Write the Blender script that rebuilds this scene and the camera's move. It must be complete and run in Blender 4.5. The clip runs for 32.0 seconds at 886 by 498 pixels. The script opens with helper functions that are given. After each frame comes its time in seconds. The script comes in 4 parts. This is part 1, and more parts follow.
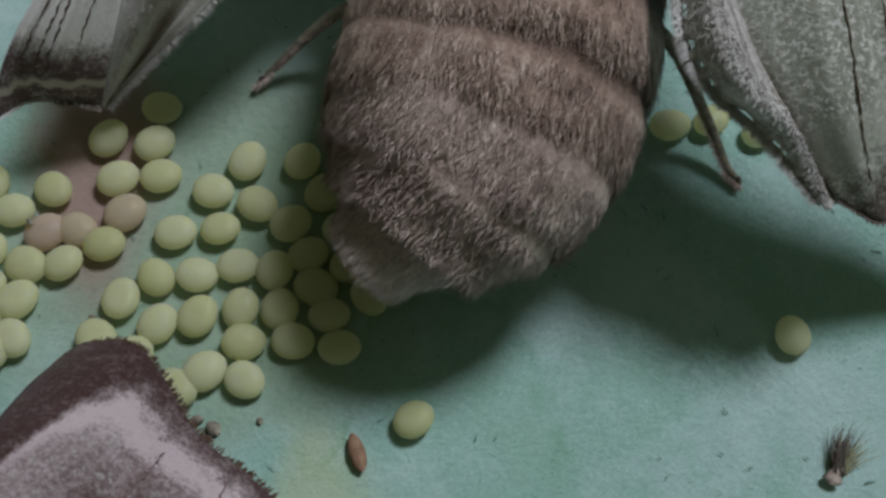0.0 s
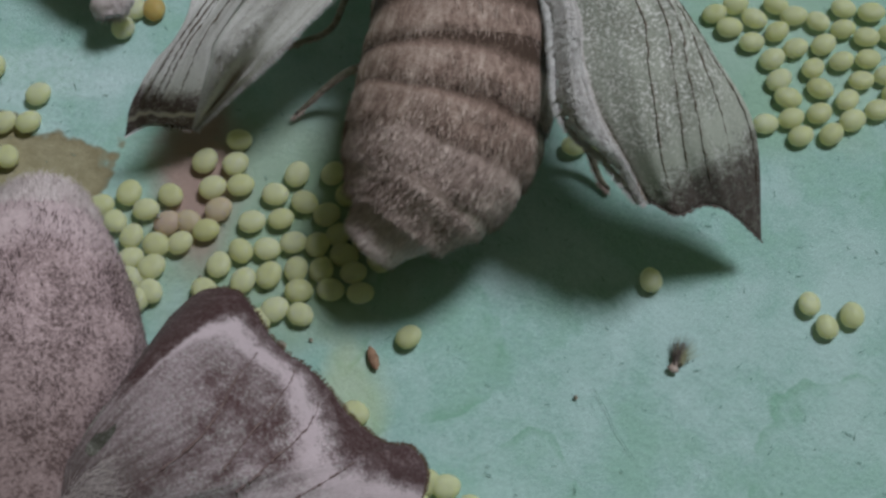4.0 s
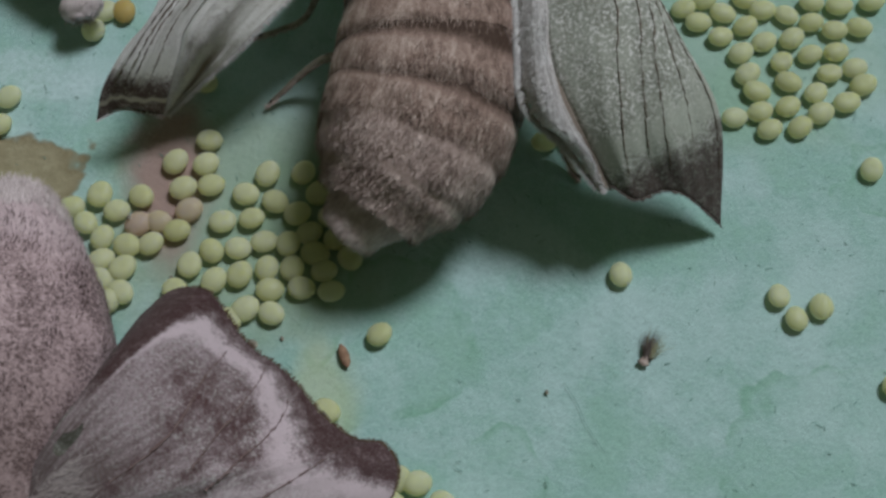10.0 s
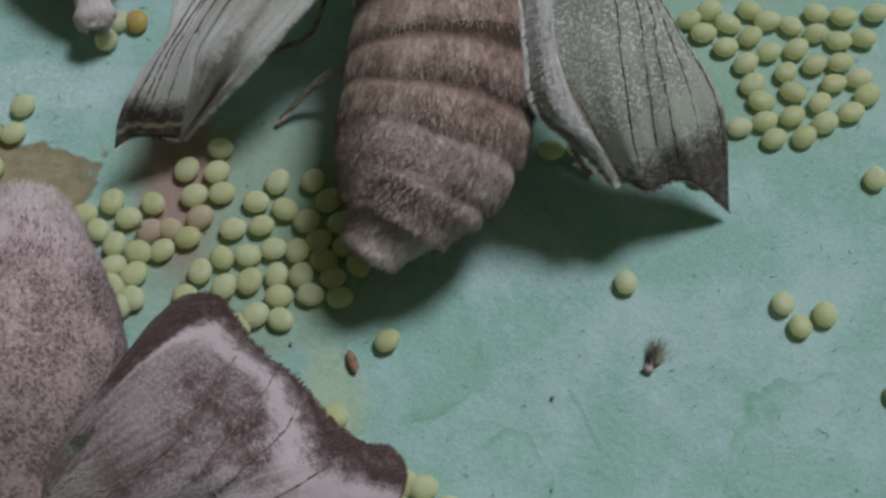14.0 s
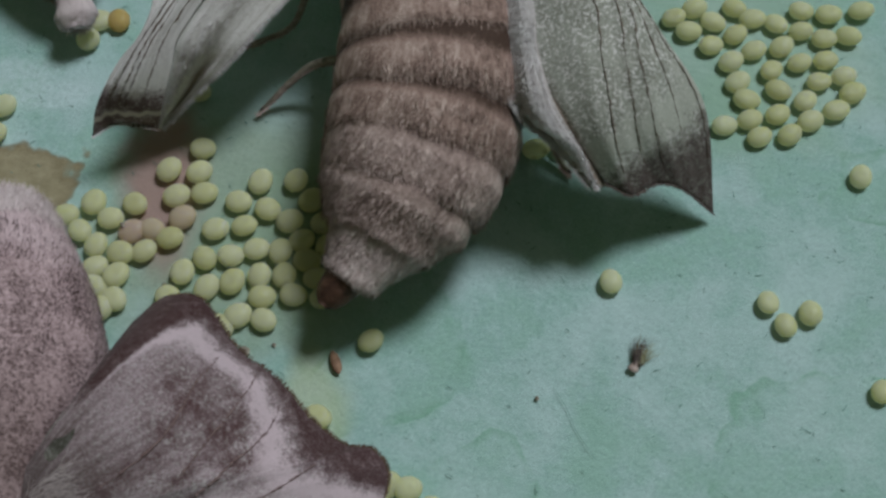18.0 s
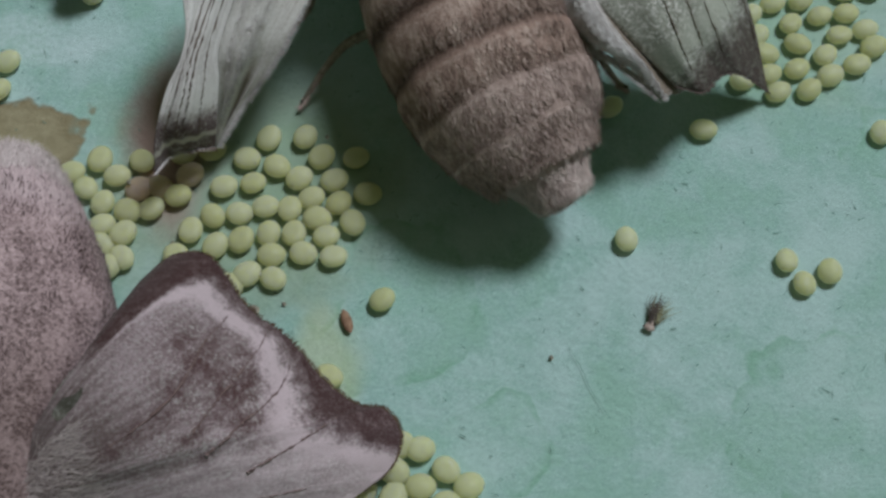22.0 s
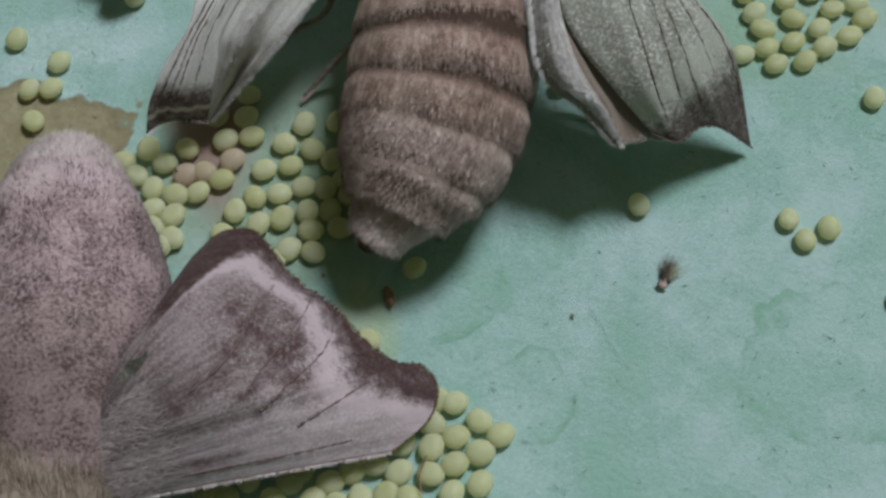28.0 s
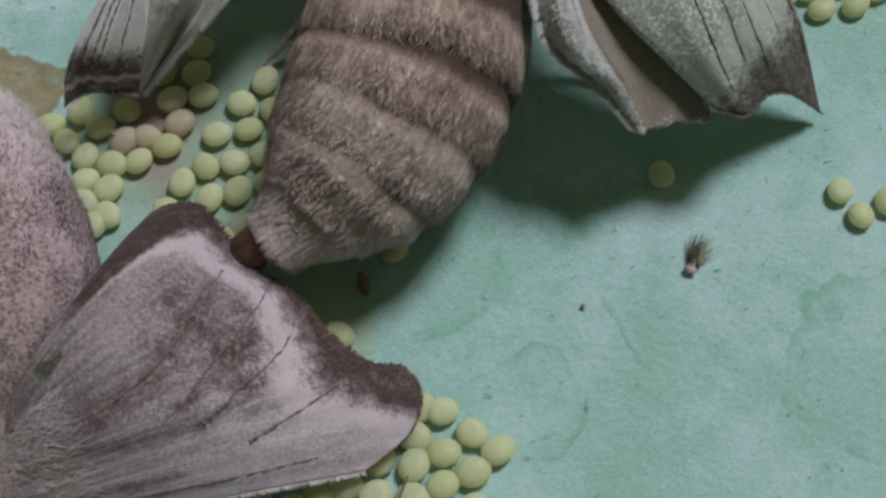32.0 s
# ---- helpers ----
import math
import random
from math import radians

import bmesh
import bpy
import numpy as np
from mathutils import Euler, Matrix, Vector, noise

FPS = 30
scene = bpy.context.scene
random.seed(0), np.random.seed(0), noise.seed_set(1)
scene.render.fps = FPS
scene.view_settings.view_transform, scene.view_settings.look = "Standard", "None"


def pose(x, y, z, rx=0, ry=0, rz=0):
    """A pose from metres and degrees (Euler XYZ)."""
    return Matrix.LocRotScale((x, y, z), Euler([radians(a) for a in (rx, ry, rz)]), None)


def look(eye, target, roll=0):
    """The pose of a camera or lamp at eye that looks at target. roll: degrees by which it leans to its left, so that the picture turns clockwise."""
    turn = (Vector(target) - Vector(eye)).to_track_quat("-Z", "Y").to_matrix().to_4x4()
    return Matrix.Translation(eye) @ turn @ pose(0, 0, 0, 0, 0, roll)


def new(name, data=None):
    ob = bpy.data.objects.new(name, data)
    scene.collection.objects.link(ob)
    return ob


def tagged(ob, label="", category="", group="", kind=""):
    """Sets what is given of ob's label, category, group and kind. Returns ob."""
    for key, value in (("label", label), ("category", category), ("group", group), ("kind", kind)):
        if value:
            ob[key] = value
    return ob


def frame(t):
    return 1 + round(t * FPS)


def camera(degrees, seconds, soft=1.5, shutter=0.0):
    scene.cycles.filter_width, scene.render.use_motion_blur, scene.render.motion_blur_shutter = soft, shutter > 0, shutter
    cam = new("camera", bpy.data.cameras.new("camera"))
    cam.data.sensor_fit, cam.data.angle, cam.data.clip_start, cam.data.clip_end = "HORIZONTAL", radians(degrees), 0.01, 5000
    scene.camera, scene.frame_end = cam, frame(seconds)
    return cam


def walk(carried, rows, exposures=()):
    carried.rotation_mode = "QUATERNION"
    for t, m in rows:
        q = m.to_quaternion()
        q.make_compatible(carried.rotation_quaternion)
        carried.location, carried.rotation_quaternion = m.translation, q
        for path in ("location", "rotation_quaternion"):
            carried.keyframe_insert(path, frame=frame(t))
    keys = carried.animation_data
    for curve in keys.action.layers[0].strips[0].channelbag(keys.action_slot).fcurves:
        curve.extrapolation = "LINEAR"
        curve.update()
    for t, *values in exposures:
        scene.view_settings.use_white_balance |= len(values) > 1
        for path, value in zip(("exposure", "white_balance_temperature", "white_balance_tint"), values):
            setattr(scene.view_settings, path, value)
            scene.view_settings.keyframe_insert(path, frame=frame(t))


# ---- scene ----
cam = camera(40, 32.0, soft=2.9)
MM = 0.001

# seconds, place in millimetres, turn in degrees
PATH = [
    (0, -11.03, -13.12, 35.61, 25.08, 0.49, -2.00),
    (0.5, -11.86, -16.11, 41.87, 25.16, -0.32, -2.32),
    (1, -11.17, -19.64, 48.66, 24.92, 0.60, -1.93),
    (1.5, -10.11, -23.47, 54.43, 24.95, 1.55, -1.55),
    (2, -10.60, -21.90, 53.95, 23.85, 1.08, -2.01),
    (2.5, -10.66, -21.82, 53.39, 24.04, 0.84, -2.67),
    (3, -10.66, -21.75, 54.28, 24.21, 0.89, -2.72),
    (3.5, -10.43, -22.44, 54.33, 24.74, 0.98, -2.79),
    (5.5, -9.79, -23.21, 54.26, 25.11, 1.39, -2.93),
    (6, -9.63, -23.18, 54.25, 25.03, 1.38, -2.92),
    (6.5, -9.60, -23.09, 54.26, 25.02, 1.32, -2.94),
    (7, -9.57, -23.20, 54.25, 25.05, 1.22, -3.02),
    (7.5, -9.40, -23.19, 54.29, 25.02, 1.29, -3.04),
    (8, -9.50, -23.32, 54.37, 25.17, 1.24, -3.16),
    (8.5, -9.36, -23.19, 54.32, 25.15, 1.28, -3.15),
    (9, -8.91, -23.62, 54.32, 25.28, 1.28, -3.71),
    (9.5, -8.94, -23.51, 54.36, 25.31, 1.29, -3.64),
    (10, -9.02, -23.33, 54.23, 25.16, 1.20, -3.63),
    (10.5, -9.01, -23.17, 54.18, 24.97, 1.15, -3.58),
    (11, -9.10, -23.50, 54.28, 25.30, 1.23, -3.54),
    (11.5, -8.88, -23.64, 54.22, 25.47, 1.35, -3.48),
    (12, -8.67, -23.84, 54.31, 25.58, 1.48, -3.45),
    (12.5, -8.81, -23.71, 54.52, 25.47, 1.43, -3.51),
    (13, -8.76, -23.75, 54.66, 25.52, 1.60, -3.47),
    (13.5, -8.83, -23.78, 54.72, 25.61, 1.67, -3.45),
    (14, -8.89, -23.78, 54.79, 25.66, 1.58, -3.30),
    (14.5, -8.73, -23.91, 54.66, 25.70, 1.79, -3.21),
    (16.5, -8.84, -24.02, 54.42, 25.81, 1.75, -3.18),
    (17, -8.77, -23.85, 54.24, 25.84, 1.41, -3.43),
    (17.5, -8.54, -23.62, 54.54, 25.68, 1.42, -3.58),
    (18, -8.47, -23.68, 54.48, 25.66, 1.33, -3.60),
    (18.5, -8.47, -23.83, 54.45, 25.71, 1.39, -3.61),
    (19, -8.52, -23.68, 54.55, 25.60, 1.38, -3.65),
    (19.5, -8.45, -23.76, 54.62, 25.56, 1.46, -3.61),
    (20, -8.45, -24.10, 54.64, 25.28, 1.76, -3.46),
    (20.5, -8.19, -24.39, 53.66, 24.32, 2.64, -3.23),
    (21, -9.10, -23.35, 53.40, 23.61, 1.67, -3.32),
    (21.5, -8.94, -23.71, 53.42, 23.81, 1.72, -3.34),
    (22, -8.79, -23.54, 53.42, 24.00, 1.62, -3.54),
    (22.5, -6.68, -23.27, 53.76, 24.26, 0.68, -5.31),
    (23, -5.02, -23.21, 54.76, 24.78, 0.30, -8.41),
    (23.5, -5.26, -24.24, 54.76, 25.69, 1.61, -8.55),
    (24, -5.49, -25.11, 56.12, 25.90, 2.60, -6.45),
    (24.5, -7.85, -26.25, 57.07, 25.59, 2.83, -5.92),
    (25, -8.42, -26.99, 56.75, 24.81, 3.00, -5.54),
    (25.5, -8.36, -27.02, 56.65, 24.39, 3.10, -5.35),
    (26, -9.21, -27.33, 57.10, 24.10, 3.19, -5.19),
    (26.5, -9.42, -26.98, 57.13, 24.03, 3.36, -4.97),
    (28.5, -9.14, -26.66, 56.95, 23.86, 3.19, -4.96),
    (29, -8.85, -26.46, 56.55, 23.70, 3.23, -4.96),
    (29.5, -8.91, -26.41, 56.20, 23.58, 3.12, -4.97),
    (30, -8.86, -26.37, 56.27, 23.41, 3.25, -4.95),
    (30.5, -8.91, -26.39, 56.10, 23.54, 3.21, -4.95),
    (31, -8.36, -26.20, 55.83, 23.28, 3.41, -4.98),
    (31.5, -8.53, -26.62, 55.66, 23.38, 3.21, -5.15),
    (32, -9.09, -23.25, 47.73, 23.54, 3.07, -5.13),
]
walk(cam, [(t, pose(x * MM, y * MM, z * MM, rx, ry, rz)) for t, x, y, z, rx, ry, rz in PATH],
     exposures=((0, -0.47, 6500, 10), (1.5, -0.35, 6500, 10), (15, -0.43, 6500, 10), (18, -0.43, 6500, 10), (21, -0.29, 6500, 10), (22, -0.33, 6500, 9), (23, -0.47, 6500, 4), (24, -0.41, 6500, 6), (25, -0.28, 6600, 8), (29, -0.22, 6550, 10), (32, -0.17, 6550, 10)))

# ---------------------------------------------------------------- light
world = bpy.data.worlds.new("daylight")
scene.world = world
world.use_nodes = True
_nt = world.node_tree
_sky = _nt.nodes.new("ShaderNodeTexSky")
_sky.sky_type = "NISHITA"
_sky.sun_disc = False
_sky.sun_elevation = radians(54)
_sky.sun_rotation = radians(48)
_bg = _nt.nodes["Background"]
_bg.inputs["Strength"].default_value = 0.030
_hue = _nt.nodes.new("ShaderNodeHueSaturation")
_hue.inputs["Saturation"].default_value = 0.0
_nt.links.new(_sky.outputs[0], _hue.inputs["Color"])
_warm = _nt.nodes.new("ShaderNodeMix")
_warm.data_type, _warm.blend_type = "RGBA", "MULTIPLY"
_warm.inputs[0].default_value = 1.0
_warm.inputs[7].default_value = (0.82, 1.0, 0.60, 1)
_nt.links.new(_hue.outputs[0], _warm.inputs[6])
_nt.links.new(_warm.outputs[2], _bg.inputs[0])

sun = new("window_daylight", bpy.data.lights.new("window_daylight", "SUN"))
sun.data.energy = 2.95
sun.data.angle = radians(15)
sun.data.color = (0.895, 0.96, 1.0)
sun.matrix_world = look((0.48, 0.41, 1.0), (0, 0, 0))


# ---------------------------------------------------------------- materials
def mat(name):
    m = bpy.data.materials.new(name)
    m.use_nodes = True
    nt = m.node_tree
    return m, nt, nt.nodes["Principled BSDF"]


def node(nt, kind, **values):
    n = nt.nodes.new(kind)
    for key, value in values.items():
        n.inputs[key.replace("_", " ")].default_value = value
    return n


def link(nt, a, b):
    nt.links.new(a, b)


def coords_mm(nt, source="Object"):
    tc = nt.nodes.new("ShaderNodeTexCoord")
    sc = nt.nodes.new("ShaderNodeVectorMath")
    sc.operation = "SCALE"
    sc.inputs["Scale"].default_value = 1000.0
    link(nt, tc.outputs[source], sc.inputs[0])
    return sc.outputs[0]


def noise_tex(nt, vec, scale, detail=4.0, rough=0.55):
    n = node(nt, "ShaderNodeTexNoise", Scale=scale, Detail=detail, Roughness=rough)
    link(nt, vec, n.inputs["Vector"])
    return n.outputs["Fac"]


def ramp(nt, fac, *stops):
    r = nt.nodes.new("ShaderNodeValToRGB")
    els = r.color_ramp.elements
    while len(els) < len(stops):
        els.new(0.5)
    for e, (p, c) in zip(els, stops):
        e.position = p
        e.color = (*c, 1) if len(c) == 3 else c
    link(nt, fac, r.inputs[0])
    return r.outputs[0]


def mix(nt, fac, a, b, kind="MIX"):
    m = nt.nodes.new("ShaderNodeMix")
    m.data_type = "RGBA"
    m.blend_type = kind
    for sock, v in ((m.inputs[0], fac), (m.inputs[6], a), (m.inputs[7], b)):
        if isinstance(v, (int, float)):
            sock.default_value = v
        elif isinstance(v, tuple):
            sock.default_value = (*v, 1)
        else:
            link(nt, v, sock)
    return m.outputs[2]


def math_node(nt, op, a, b=0.0, c=0.0):
    m = nt.nodes.new("ShaderNodeMath")
    m.operation = op
    for sock, v in zip(m.inputs, (a, b, c)):
        if isinstance(v, (int, float)):
            sock.default_value = v
        else:
            link(nt, v, sock)
    return m.outputs[0]


def bump(nt, bsdf, height, strength, mm):
    b = node(nt, "ShaderNodeBump", Strength=strength, Distance=mm * MM)
    link(nt, height, b.inputs["Height"])
    link(nt, b.outputs[0], bsdf.inputs["Normal"])


def blot(nt, vec, x, y, rx, ry, wobble, edge):
    """A mask that is 1 inside a wobbly oval stain and 0 outside."""
    m = nt.nodes.new("ShaderNodeMapping")
    m.inputs["Location"].default_value = (-x / rx, -y / ry, 0)
    m.inputs["Scale"].default_value = (1 / rx, 1 / ry, 0)
    link(nt, vec, m.inputs[0])
    ln = nt.nodes.new("ShaderNodeVectorMath")
    ln.operation = "LENGTH"
    link(nt, m.outputs[0], ln.inputs[0])
    d = math_node(nt, "ADD", ln.outputs["Value"], wobble)
    s = nt.nodes.new("ShaderNodeMapRange")
    s.interpolation_type = "SMOOTHSTEP"
    s.inputs["From Min"].default_value = 1.0 + edge
    s.inputs["From Max"].default_value = 1.0 - edge
    link(nt, d, s.inputs["Value"])
    return s.outputs[0], d


def streak(nt, vec, a, b, wide, ragged):
    """A mask that is 1 along the line from a to b and fades out at wide."""
    def step(op, p, q):
        n = nt.nodes.new("ShaderNodeVectorMath")
        n.operation = op
        for sock, val in ((n.inputs[0], p), (n.inputs[1], q)):
            if isinstance(val, Vector):
                sock.default_value = val
            else:
                link(nt, val, sock)
        return n
    pa = step("SUBTRACT", vec, a).outputs[0]
    along = math_node(nt, "DIVIDE", step("DOT_PRODUCT", pa, b - a).outputs["Value"], (b - a).length_squared)
    along = math_node(nt, "MINIMUM", math_node(nt, "MAXIMUM", along, 0.0), 1.0)
    near = step("SCALE", b - a, Vector((0, 0, 0)))
    link(nt, along, near.inputs["Scale"])
    gap = step("DISTANCE", pa, near.outputs[0]).outputs["Value"]
    s = nt.nodes.new("ShaderNodeMapRange")
    s.interpolation_type = "SMOOTHSTEP"
    s.inputs["From Min"].default_value = wide * 2.2
    s.inputs["From Max"].default_value = wide * 0.1
    link(nt, math_node(nt, "MULTIPLY", gap, ragged), s.inputs["Value"])
    return s.outputs[0]


def paper_material():
    m, nt, b = mat("green_paper")
    v = coords_mm(nt)
    fine = noise_tex(nt, v, 3.0, 6, 0.7)
    broad = noise_tex(nt, v, 0.06, 4)
    col = ramp(nt, broad, (0.32, (0.27, 0.48, 0.43)), (0.5, (0.35, 0.54, 0.52)), (0.66, (0.43, 0.59, 0.605)))
    col = mix(nt, 0.42, col, ramp(nt, fine, (0.35, (0.25, 0.41, 0.385)), (0.65, (0.41, 0.59, 0.57))))
    col = mix(nt, 0.34, col, ramp(nt, noise_tex(nt, v, 8.0, 3, 0.6), (0.38, (0.22, 0.38, 0.36)), (0.62, (0.46, 0.63, 0.62))))
    patch = noise_tex(nt, v, 0.16, 5, 0.65)
    col = mix(nt, math_node(nt, "MULTIPLY", ramp(nt, patch, (0.47, (0, 0, 0)), (0.60, (1, 1, 1))), 0.62), col, (0.51, 0.645, 0.675))
    col = mix(nt, math_node(nt, "MULTIPLY", ramp(nt, patch, (0.38, (1, 1, 1)), (0.49, (0, 0, 0))), 0.55), col, (0.26, 0.47, 0.37))
    wob0 = math_node(nt, "MULTIPLY_ADD", noise_tex(nt, v, 0.35, 3, 0.5), 1.1, -0.55)
    broad2 = noise_tex(nt, v, 0.4, 4, 0.6)
    col = mix(nt, 0.22, col, ramp(nt, broad2, (0.3, (0.24, 0.42, 0.38)), (0.7, (0.43, 0.60, 0.59))))
    # pale water stains with a darker rim
    for x, y, rx, ry in ((-11.4, -2.2, 3.8, 4.4), (-7.0, -9.5, 2.2, 2.6), (9.0, -9.0, 5.5, 4.0), (-17.5, -2.0, 4.0, 2.2), (17.5, 4.2, 6.0, 2.6)):
        inside, d = blot(nt, v, x, y, rx, ry, wob0, 0.25)
        rim = ramp(nt, math_node(nt, "MULTIPLY", d, 0.5), (0.42, (0, 0, 0)), (0.49, (1, 1, 1)), (0.505, (1, 1, 1)), (0.52, (0, 0, 0)))
        gap = ramp(nt, broad2, (0.40, (0, 0, 0)), (0.58, (1, 1, 1)))
        col = mix(nt, math_node(nt, "MULTIPLY", math_node(nt, "MULTIPLY", rim, gap), 0.62), col, (0.18, 0.38, 0.27))
        col = mix(nt, math_node(nt, "MULTIPLY", inside, 0.10), col, (0.29, 0.50, 0.40))
    # dull yellowish wet area round the eggs, the left one deepened with painted shade
    inside, d = blot(nt, v, -18.5, 4.5, 7.5, 6.5, wob0, 0.4)
    col = mix(nt, math_node(nt, "MULTIPLY", inside, 0.65), col, (0.27, 0.33, 0.22))
    inside, d = blot(nt, v, 8.6, 13.2, 6.5, 6.0, wob0, 0.4)
    col = mix(nt, math_node(nt, "MULTIPLY", inside, 0.5), col, (0.31, 0.44, 0.32))
    # brown dried stain
    inside, d = blot(nt, v, -33.6, 8.2, 7.2, 3.1, wob0, 0.05)
    brown = ramp(nt, noise_tex(nt, v, 0.8, 6, 0.7), (0.3, (0.25, 0.19, 0.10)), (0.7, (0.40, 0.33, 0.21)))
    col = mix(nt, math_node(nt, "MULTIPLY", inside, 0.92), col, brown)
    edge_line = ramp(nt, math_node(nt, "MULTIPLY", d, 0.5), (0.40, (0, 0, 0)), (0.485, (1, 1, 1)), (0.50, (1, 1, 1)), (0.515, (0, 0, 0)))
    col = mix(nt, math_node(nt, "MULTIPLY", edge_line, 0.45), col, (0.17, 0.13, 0.07))
    # pale patches with a bluish tint, broken up by the fine grain
    for x, y, rx, ry in ((-31.0, 14.6, 3.4, 1.0), (-28.2, 13.2, 2.2, 0.8), (-32.5, 12.9, 2.6, 0.7)):
        inside, d = blot(nt, v, x, y, rx, ry, wob0, 0.5)
        col = mix(nt, math_node(nt, "MULTIPLY", math_node(nt, "MULTIPLY", inside, ramp(nt, fine, (0.35, (0.3, 0.3, 0.3)), (0.6, (1, 1, 1)))), 0.7), col, (0.56, 0.68, 0.72))
    # pinkish wet stain under the eggs, extended upward as the left wing's painted shade
    inside, d = blot(nt, v, -22.3, 7.4, 2.0, 4.6, wob0, 0.5)
    col = mix(nt, math_node(nt, "MULTIPLY", inside, 0.78), col, (0.36, 0.195, 0.19))
    # yellowish halo beside eggs
    inside, d = blot(nt, v, -14.6, -4.9, 1.6, 2.4, wob0, 0.5)
    col = mix(nt, math_node(nt, "MULTIPLY", inside, 0.45), col, (0.52, 0.55, 0.30))
    link(nt, col, b.inputs["Base Color"])
    b.inputs["Roughness"].default_value = 0.75
    b.inputs["Specular IOR Level"].default_value = 0.25
    bump(nt, b, math_node(nt, "ADD", noise_tex(nt, v, 3.0, 7, 0.75), math_node(nt, "MULTIPLY", noise_tex(nt, v, 0.6, 3, 0.6), 0.7)), 0.7, 0.16)
    return m


def egg_material(name, tones):
    m, nt, b = mat(name)
    v = coords_mm(nt)
    oi = nt.nodes.new("ShaderNodeObjectInfo")
    n = noise_tex(nt, v, 2.5, 3)
    r = math_node(nt, "MULTIPLY_ADD", n, 0.35, math_node(nt, "MULTIPLY", oi.outputs["Random"], 0.7))
    col = ramp(nt, r, (0.1, tones[0]), (0.5, tones[1]), (0.9, tones[2]))
    # a faint darker spot where the shell dips
    spot = noise_tex(nt, v, 1.1, 2)
    col = mix(nt, math_node(nt, "MULTIPLY", ramp(nt, spot, (0.55, (0, 0, 0)), (0.72, (1, 1, 1))), 0.35), col, tones[0])
    link(nt, col, b.inputs["Base Color"])
    b.inputs["Roughness"].default_value = 0.33
    b.inputs["Specular IOR Level"].default_value = 0.3
    b.inputs["IOR"].default_value = 1.38
    b.inputs["Subsurface Weight"].default_value = 0.5
    b.inputs["Subsurface Radius"].default_value = (0.0008, 0.0008, 0.0004)
    b.inputs["Subsurface Scale"].default_value = 1.0
    bump(nt, b, noise_tex(nt, v, 9.0, 3), 0.15, 0.03)
    # light passes through the thin shell
    thin = nt.nodes.new("ShaderNodeBsdfTranslucent")
    link(nt, mix(nt, 0.3, col, (0.9, 0.9, 0.8)), thin.inputs["Color"])
    both = nt.nodes.new("ShaderNodeMixShader")
    both.inputs[0].default_value = 0.52
    link(nt, b.outputs[0], both.inputs[1])
    link(nt, thin.outputs[0], both.inputs[2])
    link(nt, both.outputs[0], nt.nodes["Material Output"].inputs["Surface"])
    return m


def fur_material(name, dark, mid, light, band=0.0, patchy=1.7, skin=False):
    """Hair of mixed shades; band: how much browner the front of each ring is."""
    m, nt, b = mat(name)
    v = coords_mm(nt)
    geo = nt.nodes.new("ShaderNodeNewGeometry")
    comb = nt.nodes.new("ShaderNodeMapping")
    comb.inputs["Scale"].default_value = (1.0, 0.28, 1.0)
    link(nt, v, comb.inputs[0])
    patch = math_node(nt, "MULTIPLY_ADD", noise_tex(nt, comb.outputs[0], 3.6, 4, 0.65), 0.5, math_node(nt, "MULTIPLY", noise_tex(nt, v, 0.5, 4, 0.6), 0.5))
    each = noise_tex(nt, v, 9.0, 3, 0.7) if skin else geo.outputs["Random Per Island"]
    r = math_node(nt, "MULTIPLY_ADD", each, 0.55, math_node(nt, "MULTIPLY_ADD", patch, patchy, 0.185 - 0.5 * patchy))
    if band:
        sep = nt.nodes.new("ShaderNodeSeparateXYZ")
        link(nt, v, sep.inputs[0])
        y = math_node(nt, "ADD", sep.outputs["Y"], math_node(nt, "MULTIPLY_ADD", patch, 1.2, -0.6))
        s = nt.nodes.new("ShaderNodeMapRange")
        s.inputs["From Min"].default_value = 0.1
        s.inputs["From Max"].default_value = 1.0
        link(nt, y, s.inputs["Value"])
        r = math_node(nt, "SUBTRACT", r, math_node(nt, "MULTIPLY", s.outputs[0], band))
    col = ramp(nt, r, (0.05, dark), (0.42, mid), (0.85, light))
    link(nt, col, b.inputs["Base Color"])
    b.inputs["Roughness"].default_value = 0.7
    b.inputs["Specular IOR Level"].default_value = 0.25
    b.inputs["Sheen Weight"].default_value = 0.04
    bump(nt, b, noise_tex(nt, v, 6.0, 5, 0.7), 0.5, 0.15)
    return m


